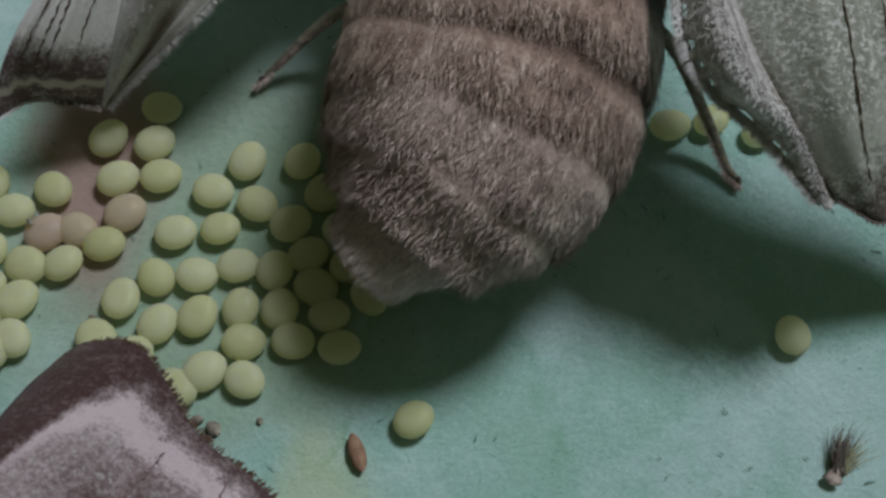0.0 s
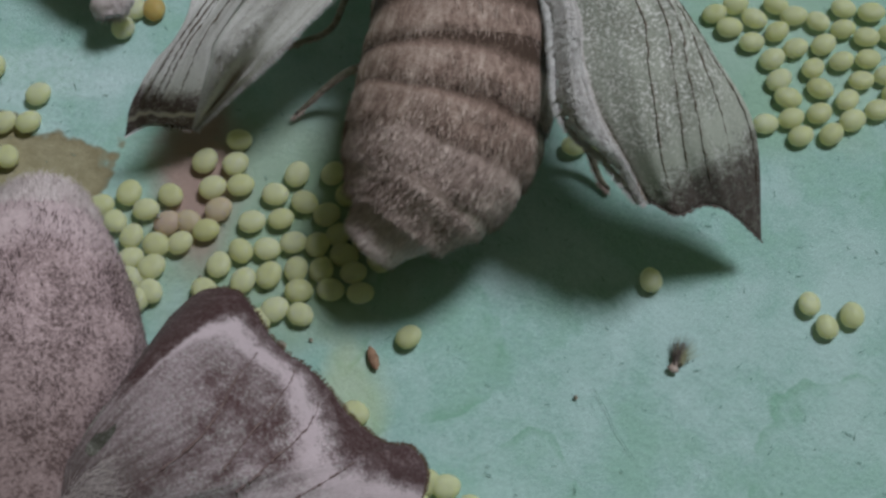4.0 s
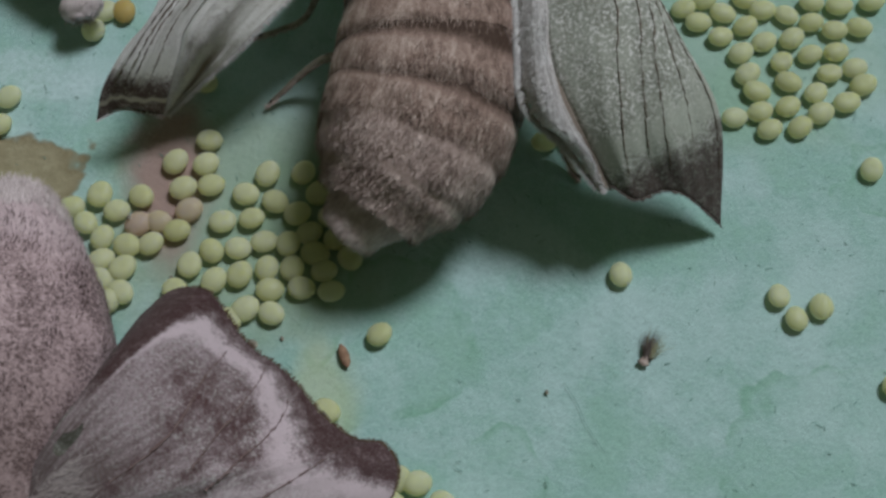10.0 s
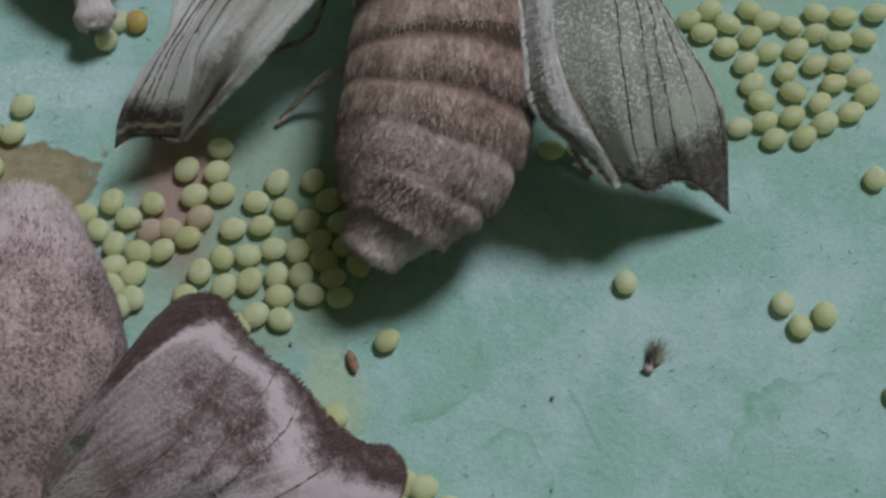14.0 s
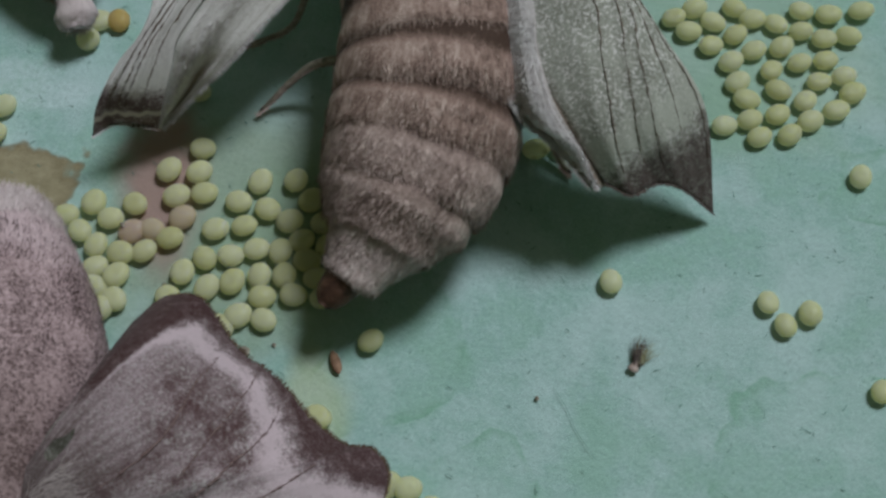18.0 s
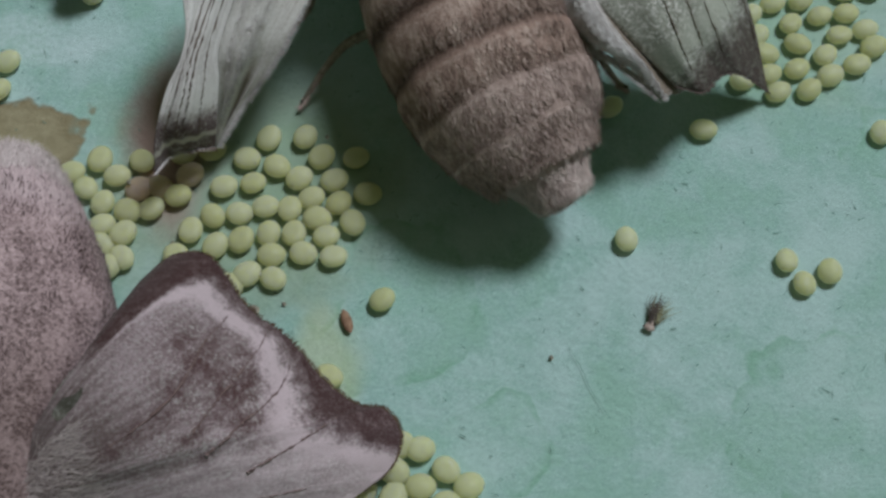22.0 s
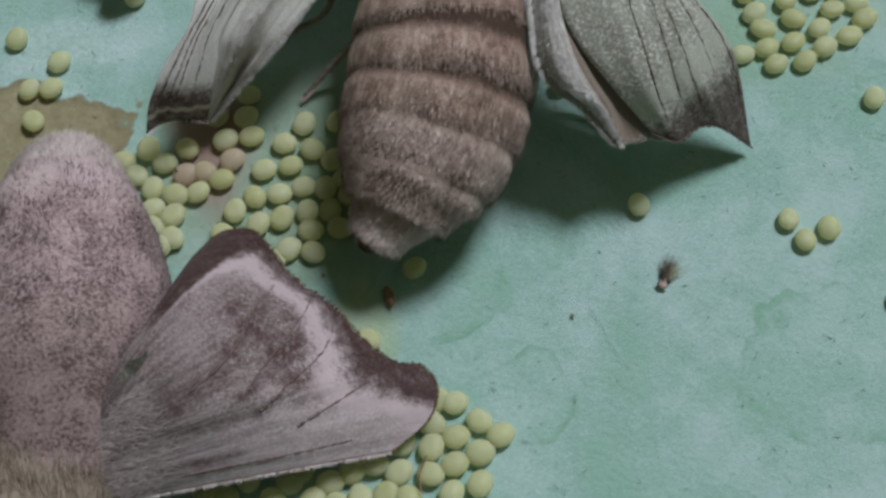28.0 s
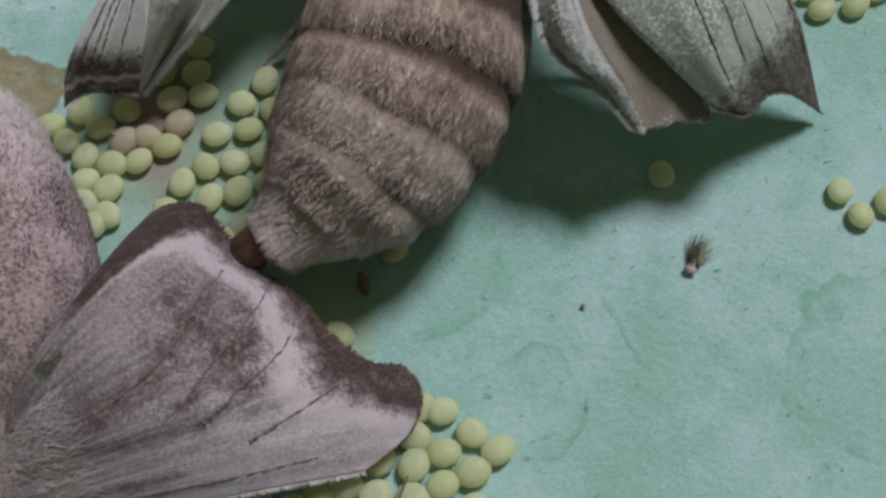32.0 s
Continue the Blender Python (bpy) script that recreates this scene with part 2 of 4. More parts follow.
def speckled_fur(name, skin=False):
    """Pale pinkish coat, peppered with single dark hairs in loose bands."""
    m, nt, b = mat(name)
    v = coords_mm(nt)
    geo = nt.nodes.new("ShaderNodeNewGeometry")
    soft = noise_tex(nt, v, 0.45, 4, 0.6)
    grain = noise_tex(nt, v, 5.0, 4, 0.7)
    col = ramp(nt, math_node(nt, "MULTIPLY_ADD", soft, 0.35, math_node(nt, "MULTIPLY", grain, 0.75)), (0.40, (0.20, 0.132, 0.142)), (0.70, (0.56, 0.41, 0.44)))
    each = noise_tex(nt, v, 6.0, 4, 0.7) if skin else geo.outputs["Random Per Island"]
    pepper = math_node(nt, "MULTIPLY_ADD", each, 1.0, math_node(nt, "MULTIPLY_ADD", soft, 0.7, -0.35))
    sep = nt.nodes.new("ShaderNodeSeparateXYZ")
    link(nt, v, sep.inputs[0])
    tail = ramp(nt, math_node(nt, "MULTIPLY_ADD", sep.outputs["Y"], -0.1, math_node(nt, "MULTIPLY_ADD", soft, 0.3, -0.15)), (0.42, (0, 0, 0)), (0.58, (1, 1, 1)))
    pepper = math_node(nt, "MULTIPLY_ADD", tail, 0.3, pepper)
    col = mix(nt, math_node(nt, "MULTIPLY", tail, 0.6), col, (0.67, 0.525, 0.57))
    front = ramp(nt, math_node(nt, "MULTIPLY_ADD", sep.outputs["Y"], 0.1, math_node(nt, "MULTIPLY_ADD", soft, 0.4, -0.2)), (0.0, (0, 0, 0)), (0.45, (1, 1, 1)))
    col = mix(nt, math_node(nt, "MULTIPLY", front, 0.55), col, (0.19, 0.13, 0.125))
    dark = ramp(nt, pepper, (0.37, (1, 1, 1)), (0.53, (0, 0, 0)))
    col = mix(nt, math_node(nt, "MULTIPLY", dark, 0.85), col, (0.07, 0.042, 0.042))
    link(nt, col, b.inputs["Base Color"])
    b.inputs["Roughness"].default_value = 0.75
    b.inputs["Specular IOR Level"].default_value = 0.2
    b.inputs["Sheen Weight"].default_value = 0.04
    bump(nt, b, grain, 0.5, 0.15)
    return m


def wing_material(name, pale, grey, dark, margin, starts, mottle, line=None, brown=None, white=0.5, wash=None, marks=(), slant=0.0, root=None):
    """UV: x runs from the root to the margin, y across the wing. starts: where the dark margin begins, across the wing."""
    m, nt, b = mat(name)
    v = coords_mm(nt)
    tc = nt.nodes.new("ShaderNodeTexCoord")
    sep = nt.nodes.new("ShaderNodeSeparateXYZ")
    link(nt, tc.outputs["UV"], sep.inputs[0])
    ux, uy = sep.outputs["X"], sep.outputs["Y"]
    fine = noise_tex(nt, v, 7.0, 4, 0.8)
    broad = noise_tex(nt, v, 0.5, 4, 0.6)
    col = ramp(nt, math_node(nt, "MULTIPLY_ADD", fine, 0.6, math_node(nt, "MULTIPLY", broad, 0.5)),
               (0.44, grey), (0.64, pale))
    # fine streaks that run from the root to the margin
    comb = nt.nodes.new("ShaderNodeMapping")
    comb.inputs["Scale"].default_value = (4.0, 46.0, 1.0)
    comb.inputs["Rotation"].default_value = (0, 0, slant)
    link(nt, tc.outputs["UV"], comb.inputs[0])
    lines = noise_tex(nt, comb.outputs[0], 1.0, 4, 0.65)
    col = mix(nt, math_node(nt, "MULTIPLY", ramp(nt, lines, (0.46, (0, 0, 0)), (0.66, (1, 1, 1))), 0.4), col, dark)
    col = mix(nt, math_node(nt, "MULTIPLY", ramp(nt, lines, (0.34, (1, 1, 1)), (0.48, (0, 0, 0))), 0.35), col, pale)
    # cloudy darker patches
    cloud = noise_tex(nt, v, 0.33, 5, 0.65)
    pat = ramp(nt, cloud, (0.48, (0, 0, 0)), (0.66, (1, 1, 1)))
    col = mix(nt, math_node(nt, "MULTIPLY", pat, mottle), col, dark)
    speck = ramp(nt, noise_tex(nt, v, 6.0, 3, 0.7), (0.50, (0, 0, 0)), (0.60, (1, 1, 1)))
    speck = math_node(nt, "MULTIPLY", speck, ramp(nt, noise_tex(nt, v, 1.1, 3, 0.6), (0.28, (0.3, 0.3, 0.3)), (0.58, (1, 1, 1))))
    col = mix(nt, math_node(nt, "MULTIPLY", speck, white), col, (0.83, 0.795, 0.805))
    jag = math_node(nt, "ADD", math_node(nt, "MULTIPLY_ADD", broad, 0.12, -0.06), math_node(nt, "MULTIPLY_ADD", noise_tex(nt, v, 9.0, 4, 0.8), 0.20, -0.10))
    jag = math_node(nt, "ADD", jag, math_node(nt, "MULTIPLY_ADD", noise_tex(nt, v, 1.6, 3, 0.6), 0.16, -0.08))
    edge = math_node(nt, "ADD", ux, jag)
    if wash:
        # a browner field that ends across the wing
        area = ramp(nt, math_node(nt, "ADD", uy, math_node(nt, "MULTIPLY_ADD", cloud, 0.5, -0.25)), (wash[1], (1, 1, 1)), (wash[2], (0, 0, 0)))
        area = math_node(nt, "MULTIPLY", area, ramp(nt, fine, (0.3, (1, 1, 1)), (0.75, (0.35, 0.35, 0.35))))
        col = mix(nt, math_node(nt, "MULTIPLY", area, wash[3]), col, wash[0])
        fair = ramp(nt, math_node(nt, "ADD", uy, math_node(nt, "MULTIPLY_ADD", cloud, 0.3, -0.15)), (0.62, (0, 0, 0)), (0.80, (1, 1, 1)))
        col = mix(nt, math_node(nt, "MULTIPLY", fair, 0.5), col, pale)
    if root:
        # browner towards the body
        inner = ramp(nt, math_node(nt, "ADD", ux, math_node(nt, "MULTIPLY_ADD", cloud, 0.3, -0.15)), (root[1], (1, 1, 1)), (root[2], (0, 0, 0)))
        inner = math_node(nt, "MULTIPLY", inner, ramp(nt, lines, (0.35, (0.4, 0.4, 0.4)), (0.6, (1, 1, 1))))
        col = mix(nt, math_node(nt, "MULTIPLY", inner, root[3]), col, root[0])
    if marks:
        # smoky brown blotches between the veins
        uvw = nt.nodes.new("ShaderNodeVectorMath")
        uvw.operation = "ADD"
        link(nt, tc.outputs["UV"], uvw.inputs[0])
        warp = node(nt, "ShaderNodeTexNoise", Scale=0.7, Detail=4.0, Roughness=0.7)
        link(nt, v, warp.inputs["Vector"])
        shift = nt.nodes.new("ShaderNodeVectorMath")
        shift.operation = "MULTIPLY_ADD"
        shift.inputs[1].default_value, shift.inputs[2].default_value = (0.10, 0.08, 0), (-0.05, -0.04, 0)
        link(nt, warp.outputs["Color"], shift.inputs[0])
        link(nt, shift.outputs[0], uvw.inputs[1])
        ragged = math_node(nt, "MULTIPLY_ADD", fine, 1.6, 0.3)
        broken = ramp(nt, noise_tex(nt, v, 1.9, 5, 0.75), (0.34, (0.0, 0.0, 0.0)), (0.58, (1, 1, 1)))
        for ua, va, ub, vb, wide, much in marks:
            area = streak(nt, uvw.outputs[0], Vector((ua, va, 0)), Vector((ub, vb, 0)), wide, ragged)
            col = mix(nt, math_node(nt, "MULTIPLY", math_node(nt, "MULTIPLY", area, broken), 0.85 * much), col, dark)
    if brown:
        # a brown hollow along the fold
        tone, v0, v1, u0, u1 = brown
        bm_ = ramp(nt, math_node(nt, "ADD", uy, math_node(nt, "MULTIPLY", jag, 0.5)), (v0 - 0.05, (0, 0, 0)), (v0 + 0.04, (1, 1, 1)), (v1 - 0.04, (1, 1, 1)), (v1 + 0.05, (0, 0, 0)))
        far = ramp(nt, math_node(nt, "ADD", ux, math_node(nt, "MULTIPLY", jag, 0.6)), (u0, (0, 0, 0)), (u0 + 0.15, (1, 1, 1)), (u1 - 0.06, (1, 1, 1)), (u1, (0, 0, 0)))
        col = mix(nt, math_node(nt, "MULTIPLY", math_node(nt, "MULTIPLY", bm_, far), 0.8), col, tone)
    # dark margin, broken into scales
    st = ramp(nt, uy, *[(p, (q, q, q)) for p, q in starts])
    over = math_node(nt, "SUBTRACT", edge, math_node(nt, "MULTIPLY", st, 1.25))
    pale_band = ramp(nt, math_node(nt, "ADD", over, 0.5), (0.30, (0, 0, 0)), (0.37, (1, 1, 1)), (0.43, (1, 1, 1)), (0.48, (0, 0, 0)))
    pale_band = math_node(nt, "MULTIPLY", pale_band, ramp(nt, ux, (0.42, (0.15, 0.15, 0.15)), (0.70, (1, 1, 1))))
    col = mix(nt, math_node(nt, "MULTIPLY", pale_band, 0.85), col, pale)
    dk = ramp(nt, math_node(nt, "ADD", over, 0.5), (0.45, (0, 0, 0)), (0.55, (1, 1, 1)))
    dust = math_node(nt, "MULTIPLY_ADD", fine, 0.7, math_node(nt, "MULTIPLY", noise_tex(nt, v, 1.8, 4, 0.7), 0.5))
    shade = mix(nt, ramp(nt, dust, (0.60, (0, 0, 0)), (0.86, (1, 1, 1))), margin, grey)
    col = mix(nt, math_node(nt, "MULTIPLY", dk, 0.92), col, shade)
    if line:
        ln = ramp(nt, math_node(nt, "ADD", ux, math_node(nt, "MULTIPLY_ADD", uy, line[1], math_node(nt, "MULTIPLY", jag, 0.15))), (line[0] - 0.02, (0, 0, 0)), (line[0], (1, 1, 1)), (line[0] + 0.022, (1, 1, 1)), (line[0] + 0.035, (0, 0, 0)))
        col = mix(nt, math_node(nt, "MULTIPLY", ln, 0.8), col, (0.72, 0.66, 0.63))
    link(nt, col, b.inputs["Base Color"])
    b.inputs["Roughness"].default_value = 0.8
    b.inputs["Specular IOR Level"].default_value = 0.2
    b.inputs["Sheen Weight"].default_value = 0.08
    bump(nt, b, fine, 0.6, 0.12)
    thin = nt.nodes.new("ShaderNodeBsdfTranslucent")
    link(nt, col, thin.inputs["Color"])
    both = nt.nodes.new("ShaderNodeMixShader")
    both.inputs[0].default_value = 0.12
    link(nt, b.outputs[0], both.inputs[1])
    link(nt, thin.outputs[0], both.inputs[2])
    link(nt, both.outputs[0], nt.nodes["Material Output"].inputs["Surface"])
    return m


def plain_material(name, a, c, rough=0.7, scale=2.0, relief=0.1):
    m, nt, b = mat(name)
    v = coords_mm(nt)
    n = noise_tex(nt, v, scale, 5, 0.65)
    link(nt, ramp(nt, n, (0.3, a), (0.7, c)), b.inputs["Base Color"])
    b.inputs["Roughness"].default_value = rough
    b.inputs["Specular IOR Level"].default_value = 0.3
    bump(nt, b, n, 0.5, relief)
    return m


PAPER = paper_material()
TABLE = plain_material("table_wood", (0.16, 0.10, 0.06), (0.26, 0.17, 0.10), 0.5, 0.05)
EGG = egg_material("pale_egg", ((0.73, 0.725, 0.455), (0.78, 0.775, 0.52), (0.82, 0.815, 0.59)))
EGG_YELLOW = egg_material("yellow_egg", ((0.69, 0.68, 0.39), (0.73, 0.72, 0.44), (0.77, 0.76, 0.50)))
EGG_PINK = egg_material("stained_egg", ((0.66, 0.53, 0.44), (0.72, 0.57, 0.49), (0.72, 0.63, 0.48)))
EGG_ORANGE = egg_material("orange_egg", ((0.62, 0.40, 0.12), (0.68, 0.48, 0.18), (0.70, 0.52, 0.22)))
FUR_BODY = fur_material("brown_banded_fur", (0.065, 0.036, 0.027), (0.31, 0.205, 0.178), (0.72, 0.565, 0.52), 0.62)
FUR_BODY_SKIN = fur_material("brown_banded_fur_skin", (0.065, 0.036, 0.027), (0.31, 0.205, 0.178), (0.72, 0.565, 0.52), 0.62, skin=True)
FUR_TIP = fur_material("grey_tan_fur", (0.13, 0.082, 0.072), (0.42, 0.305, 0.285), (0.80, 0.64, 0.61), 0.3)
FUR_TIP_SKIN = fur_material("grey_tan_fur_skin", (0.13, 0.082, 0.072), (0.42, 0.305, 0.285), (0.80, 0.64, 0.61), 0.3, skin=True)
FUR_END = fur_material("pale_tail_fur", (0.28, 0.20, 0.19), (0.63, 0.50, 0.49), (0.88, 0.76, 0.75))
FUR_END_SKIN = fur_material("pale_tail_fur_skin", (0.28, 0.20, 0.19), (0.63, 0.50, 0.49), (0.88, 0.76, 0.75), skin=True)
FUR_DARK = fur_material("dark_brown_wool", (0.09, 0.062, 0.048), (0.25, 0.19, 0.155), (0.42, 0.34, 0.29))
FUR_DARK_SKIN = fur_material("dark_brown_wool_skin", (0.09, 0.062, 0.048), (0.25, 0.19, 0.155), (0.42, 0.34, 0.29), skin=True)
FUR_PINK = speckled_fur("pinkish_grey_fur")
FUR_PINK_SKIN = speckled_fur("pinkish_grey_fur_skin", skin=True)
FUR_PALE = fur_material("pale_pink_fur", (0.36, 0.285, 0.29), (0.60, 0.50, 0.52), (0.76, 0.66, 0.68))
FUR_PALE_SKIN = fur_material("pale_pink_fur_skin", (0.36, 0.285, 0.29), (0.60, 0.50, 0.52), (0.76, 0.66, 0.68), skin=True)
WING_MAIN = wing_material("greenish_grey_wing", (0.46, 0.465, 0.42), (0.245, 0.25, 0.22), (0.22, 0.19, 0.155), (0.055, 0.03, 0.028), ((0.0, 0.80), (0.2, 0.73), (0.6, 0.665), (1.0, 0.62)), 0.22, white=0.9)
WING_LEFT = wing_material("dark_tipped_wing", (0.90, 0.865, 0.885), (0.70, 0.66, 0.675), (0.20, 0.15, 0.15), (0.11, 0.06, 0.068), ((0.0, 0.57), (0.6, 0.58), (1.0, 0.60)), 0.10, line=(0.90, 0.03), white=0.8)
WING_TWO = wing_material("mottled_pinkish_wing", (0.67, 0.535, 0.60), (0.235, 0.165, 0.175), (0.075, 0.030, 0.032), (0.050, 0.017, 0.018),
                         ((0.0, 0.30), (0.17, 0.31), (0.205, 0.60), (0.24, 0.73), (0.30, 0.775), (0.38, 0.77), (0.45, 0.73), (0.51, 0.70), (0.56, 0.655), (0.61, 0.61), (0.68, 0.58), (0.75, 0.59), (0.80, 0.66), (0.85, 0.76), (0.90, 0.90)), 0.30,
                         white=0.55, slant=0.3, root=((0.125, 0.09, 0.09), 0.20, 0.52, 0.85), wash=((0.15, 0.105, 0.112), 0.42, 0.76, 0.72),
                         marks=((0.30, 0.50, 0.50, 0.42, 0.032, 0.8), (0.50, 0.41, 0.78, 0.31, 0.020, 0.85), (0.57, 0.29, 0.64, 0.31, 0.026, 0.9), (0.60, 0.36, 0.62, 0.40, 0.032, 0.8), (0.61, 0.46, 0.66, 0.45, 0.036, 0.95),
                                (0.59, 0.56, 0.62, 0.57, 0.030, 0.95), (0.45, 0.57, 0.80, 0.40, 0.020, 0.85), (0.45, 0.70, 0.78, 0.49, 0.020, 0.85), (0.55, 0.72, 0.59, 0.70, 0.022, 0.8), (0.74, 0.38, 0.82, 0.42, 0.018, 0.8),
                                (0.22, 0.87, 0.38, 0.87, 0.022, 0.8), (0.30, 0.66, 0.40, 0.70, 0.03, 0.6), (0.42, 0.78, 0.46, 0.70, 0.02, 0.5)))
HIND = wing_material("pale_hindwing", (0.80, 0.77, 0.77), (0.60, 0.56, 0.55), (0.27, 0.22, 0.18), (0.17, 0.11, 0.075), ((0.0, 0.95), (1.0, 0.95)), 0.25, brown=((0.15, 0.095, 0.06), 0.54, 0.74, 0.5, 0.95))
HIND_TWO = wing_material("greenish_hindwing", (0.27, 0.255, 0.23), (0.17, 0.16, 0.14), (0.16, 0.15, 0.12), (0.10, 0.08, 0.06), ((0.0, 0.95), (1.0, 0.95)), 0.3, brown=((0.035, 0.032, 0.024), 0.25, 0.75, 0.30, 0.78))
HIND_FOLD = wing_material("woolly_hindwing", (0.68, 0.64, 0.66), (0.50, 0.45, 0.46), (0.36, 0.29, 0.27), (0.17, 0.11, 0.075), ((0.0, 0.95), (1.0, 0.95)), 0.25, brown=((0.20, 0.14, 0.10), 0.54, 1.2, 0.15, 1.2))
FUR_WHITE = fur_material("white_wool", (0.40, 0.35, 0.36), (0.62, 0.58, 0.60), (0.80, 0.77, 0.78))
SKIN_OF = {FUR_BODY: FUR_BODY_SKIN, FUR_TIP: FUR_TIP_SKIN, FUR_END: FUR_END_SKIN, FUR_DARK: FUR_DARK_SKIN, FUR_PINK: FUR_PINK_SKIN, FUR_PALE: FUR_PALE_SKIN}
VEIN_FAINT = plain_material("faint_vein", (0.10, 0.055, 0.055), (0.25, 0.175, 0.175), 0.8, 3.0)
VEIN = plain_material("brown_vein", (0.06, 0.035, 0.026), (0.17, 0.115, 0.085), 0.8, 3.0)
LEG = plain_material("dark_leg", (0.10, 0.085, 0.07), (0.38, 0.34, 0.28), 0.7, 3.0)
GLAND = plain_material("red_brown_gland", (0.035, 0.017, 0.012), (0.12, 0.06, 0.04), 0.5, 2.0, 0.25)
CRUMB = plain_material("brown_crumb", (0.16, 0.08, 0.05), (0.36, 0.22, 0.15), 0.7, 2.5)
FLECK = plain_material("green_fibre", (0.06, 0.13, 0.11), (0.20, 0.35, 0.31), 0.8, 1.0)
TUFT = plain_material("dark_scales", (0.03, 0.02, 0.02), (0.13, 0.10, 0.09), 0.7, 3.0)
STRAW = plain_material("straw_hairs", (0.16, 0.15, 0.08), (0.36, 0.35, 0.22), 0.7, 3.0)
FLESH = plain_material("pinkish_scrap", (0.24, 0.17, 0.155), (0.50, 0.40, 0.37), 0.6, 2.5)


# ---------------------------------------------------------------- mesh helpers
def mesh_of(name, verts, faces, material, uv=None, smooth=True):
    me = bpy.data.meshes.new(name)
    me.from_pydata([tuple(c * MM for c in v) for v in verts], [], faces)
    if material:
        me.materials.append(material)
    if smooth:
        me.polygons.foreach_set("use_smooth", [True] * len(me.polygons))
    if uv is not None:
        layer = me.uv_layers.new(name="UVMap")
        flat = np.array([uv[l.vertex_index] for l in me.loops], dtype=np.float32)
        layer.data.foreach_set("uv", flat.ravel())
    me.update()
    return me


def part(name, data, parent, label="", kind=""):
    ob = new(name, data)
    ob.parent = parent
    if label or kind:
        tagged(ob, label, kind=kind)
    return ob


def thing(name, x, y, z, label, category, group=""):
    ob = new(name)
    ob.empty_display_size = 0.002
    ob.matrix_basis = pose(x * MM, y * MM, z * MM)
    return tagged(ob, label, category, group)


def spline(points, n):
    """n points along a smooth curve through the given ones."""
    p = [np.array(q, float) for q in points]
    p = [2 * p[0] - p[1], *p, 2 * p[-1] - p[-2]]
    out = []
    for i in range(n):
        u = i / (n - 1) * (len(p) - 3)
        k = min(int(u), len(p) - 4)
        s = u - k
        a, b, c, d = p[k : k + 4]
        out.append(0.5 * (2 * b + (c - a) * s + (2 * a - 5 * b + 4 * c - d) * s * s + (3 * b - a - 3 * c + d) * s**3))
    return out


def unit(a):
    return a / (np.linalg.norm(a, axis=-1, keepdims=True) + 1e-9)


def hairs(rng, roots, normals, flow, length, width, lift):
    """Thin blades, one at each root, that lean along flow and stand off by lift."""
    count = len(roots)
    n = unit(normals + rng.normal(0, 0.12, (count, 3)))
    f = flow + rng.normal(0, 0.22, (count, 3))
    f = unit(f - n * (f * n).sum(1, keepdims=True))
    side = np.cross(n, f)
    ln = length * rng.uniform(0.5, 1.3, (count, 1))
    w = side * width * rng.uniform(0.7, 1.3, (count, 1))
    a = roots - n * 0.06
    m = a + f * ln * 0.55 + n * ln * lift
    e = a + f * ln + n * ln * lift * rng.uniform(0.3, 1.3, (count, 1)) + side * rng.normal(0, 0.12, (count, 1)) * ln
    verts = np.stack([a - w, a + w, m + w * 0.7, m - w * 0.7, e], 1).reshape(-1, 3)
    faces = []
    for k in range(0, 5 * count, 5):
        faces += [(k, k + 1, k + 2, k + 3), (k + 3, k + 2, k + 4)]
    return list(verts), faces


def lathe(profile, sides, flat=0.86, belly=0.85):
    """Rings round the local Y axis from (y, radius); flattened above and below."""
    verts, faces, normals = [], [], []
    for y, r in profile:
        for s in range(sides):
            a = 2 * math.pi * s / sides
            up = math.sin(a)
            verts.append(np.array((r * math.cos(a), y, r * up * (flat if up > 0 else belly))))
            normals.append(np.array((math.cos(a), 0.0, up)))
    n = len(profile)
    for i in range(n - 1):
        for s in range(sides):
            t = (s + 1) % sides
            faces.append((i * sides + s, i * sides + t, (i + 1) * sides + t, (i + 1) * sides + s))
    faces.append(tuple(range(sides)))
    faces.append(tuple((n - 1) * sides + s for s in reversed(range(sides))))
    return verts, faces, normals


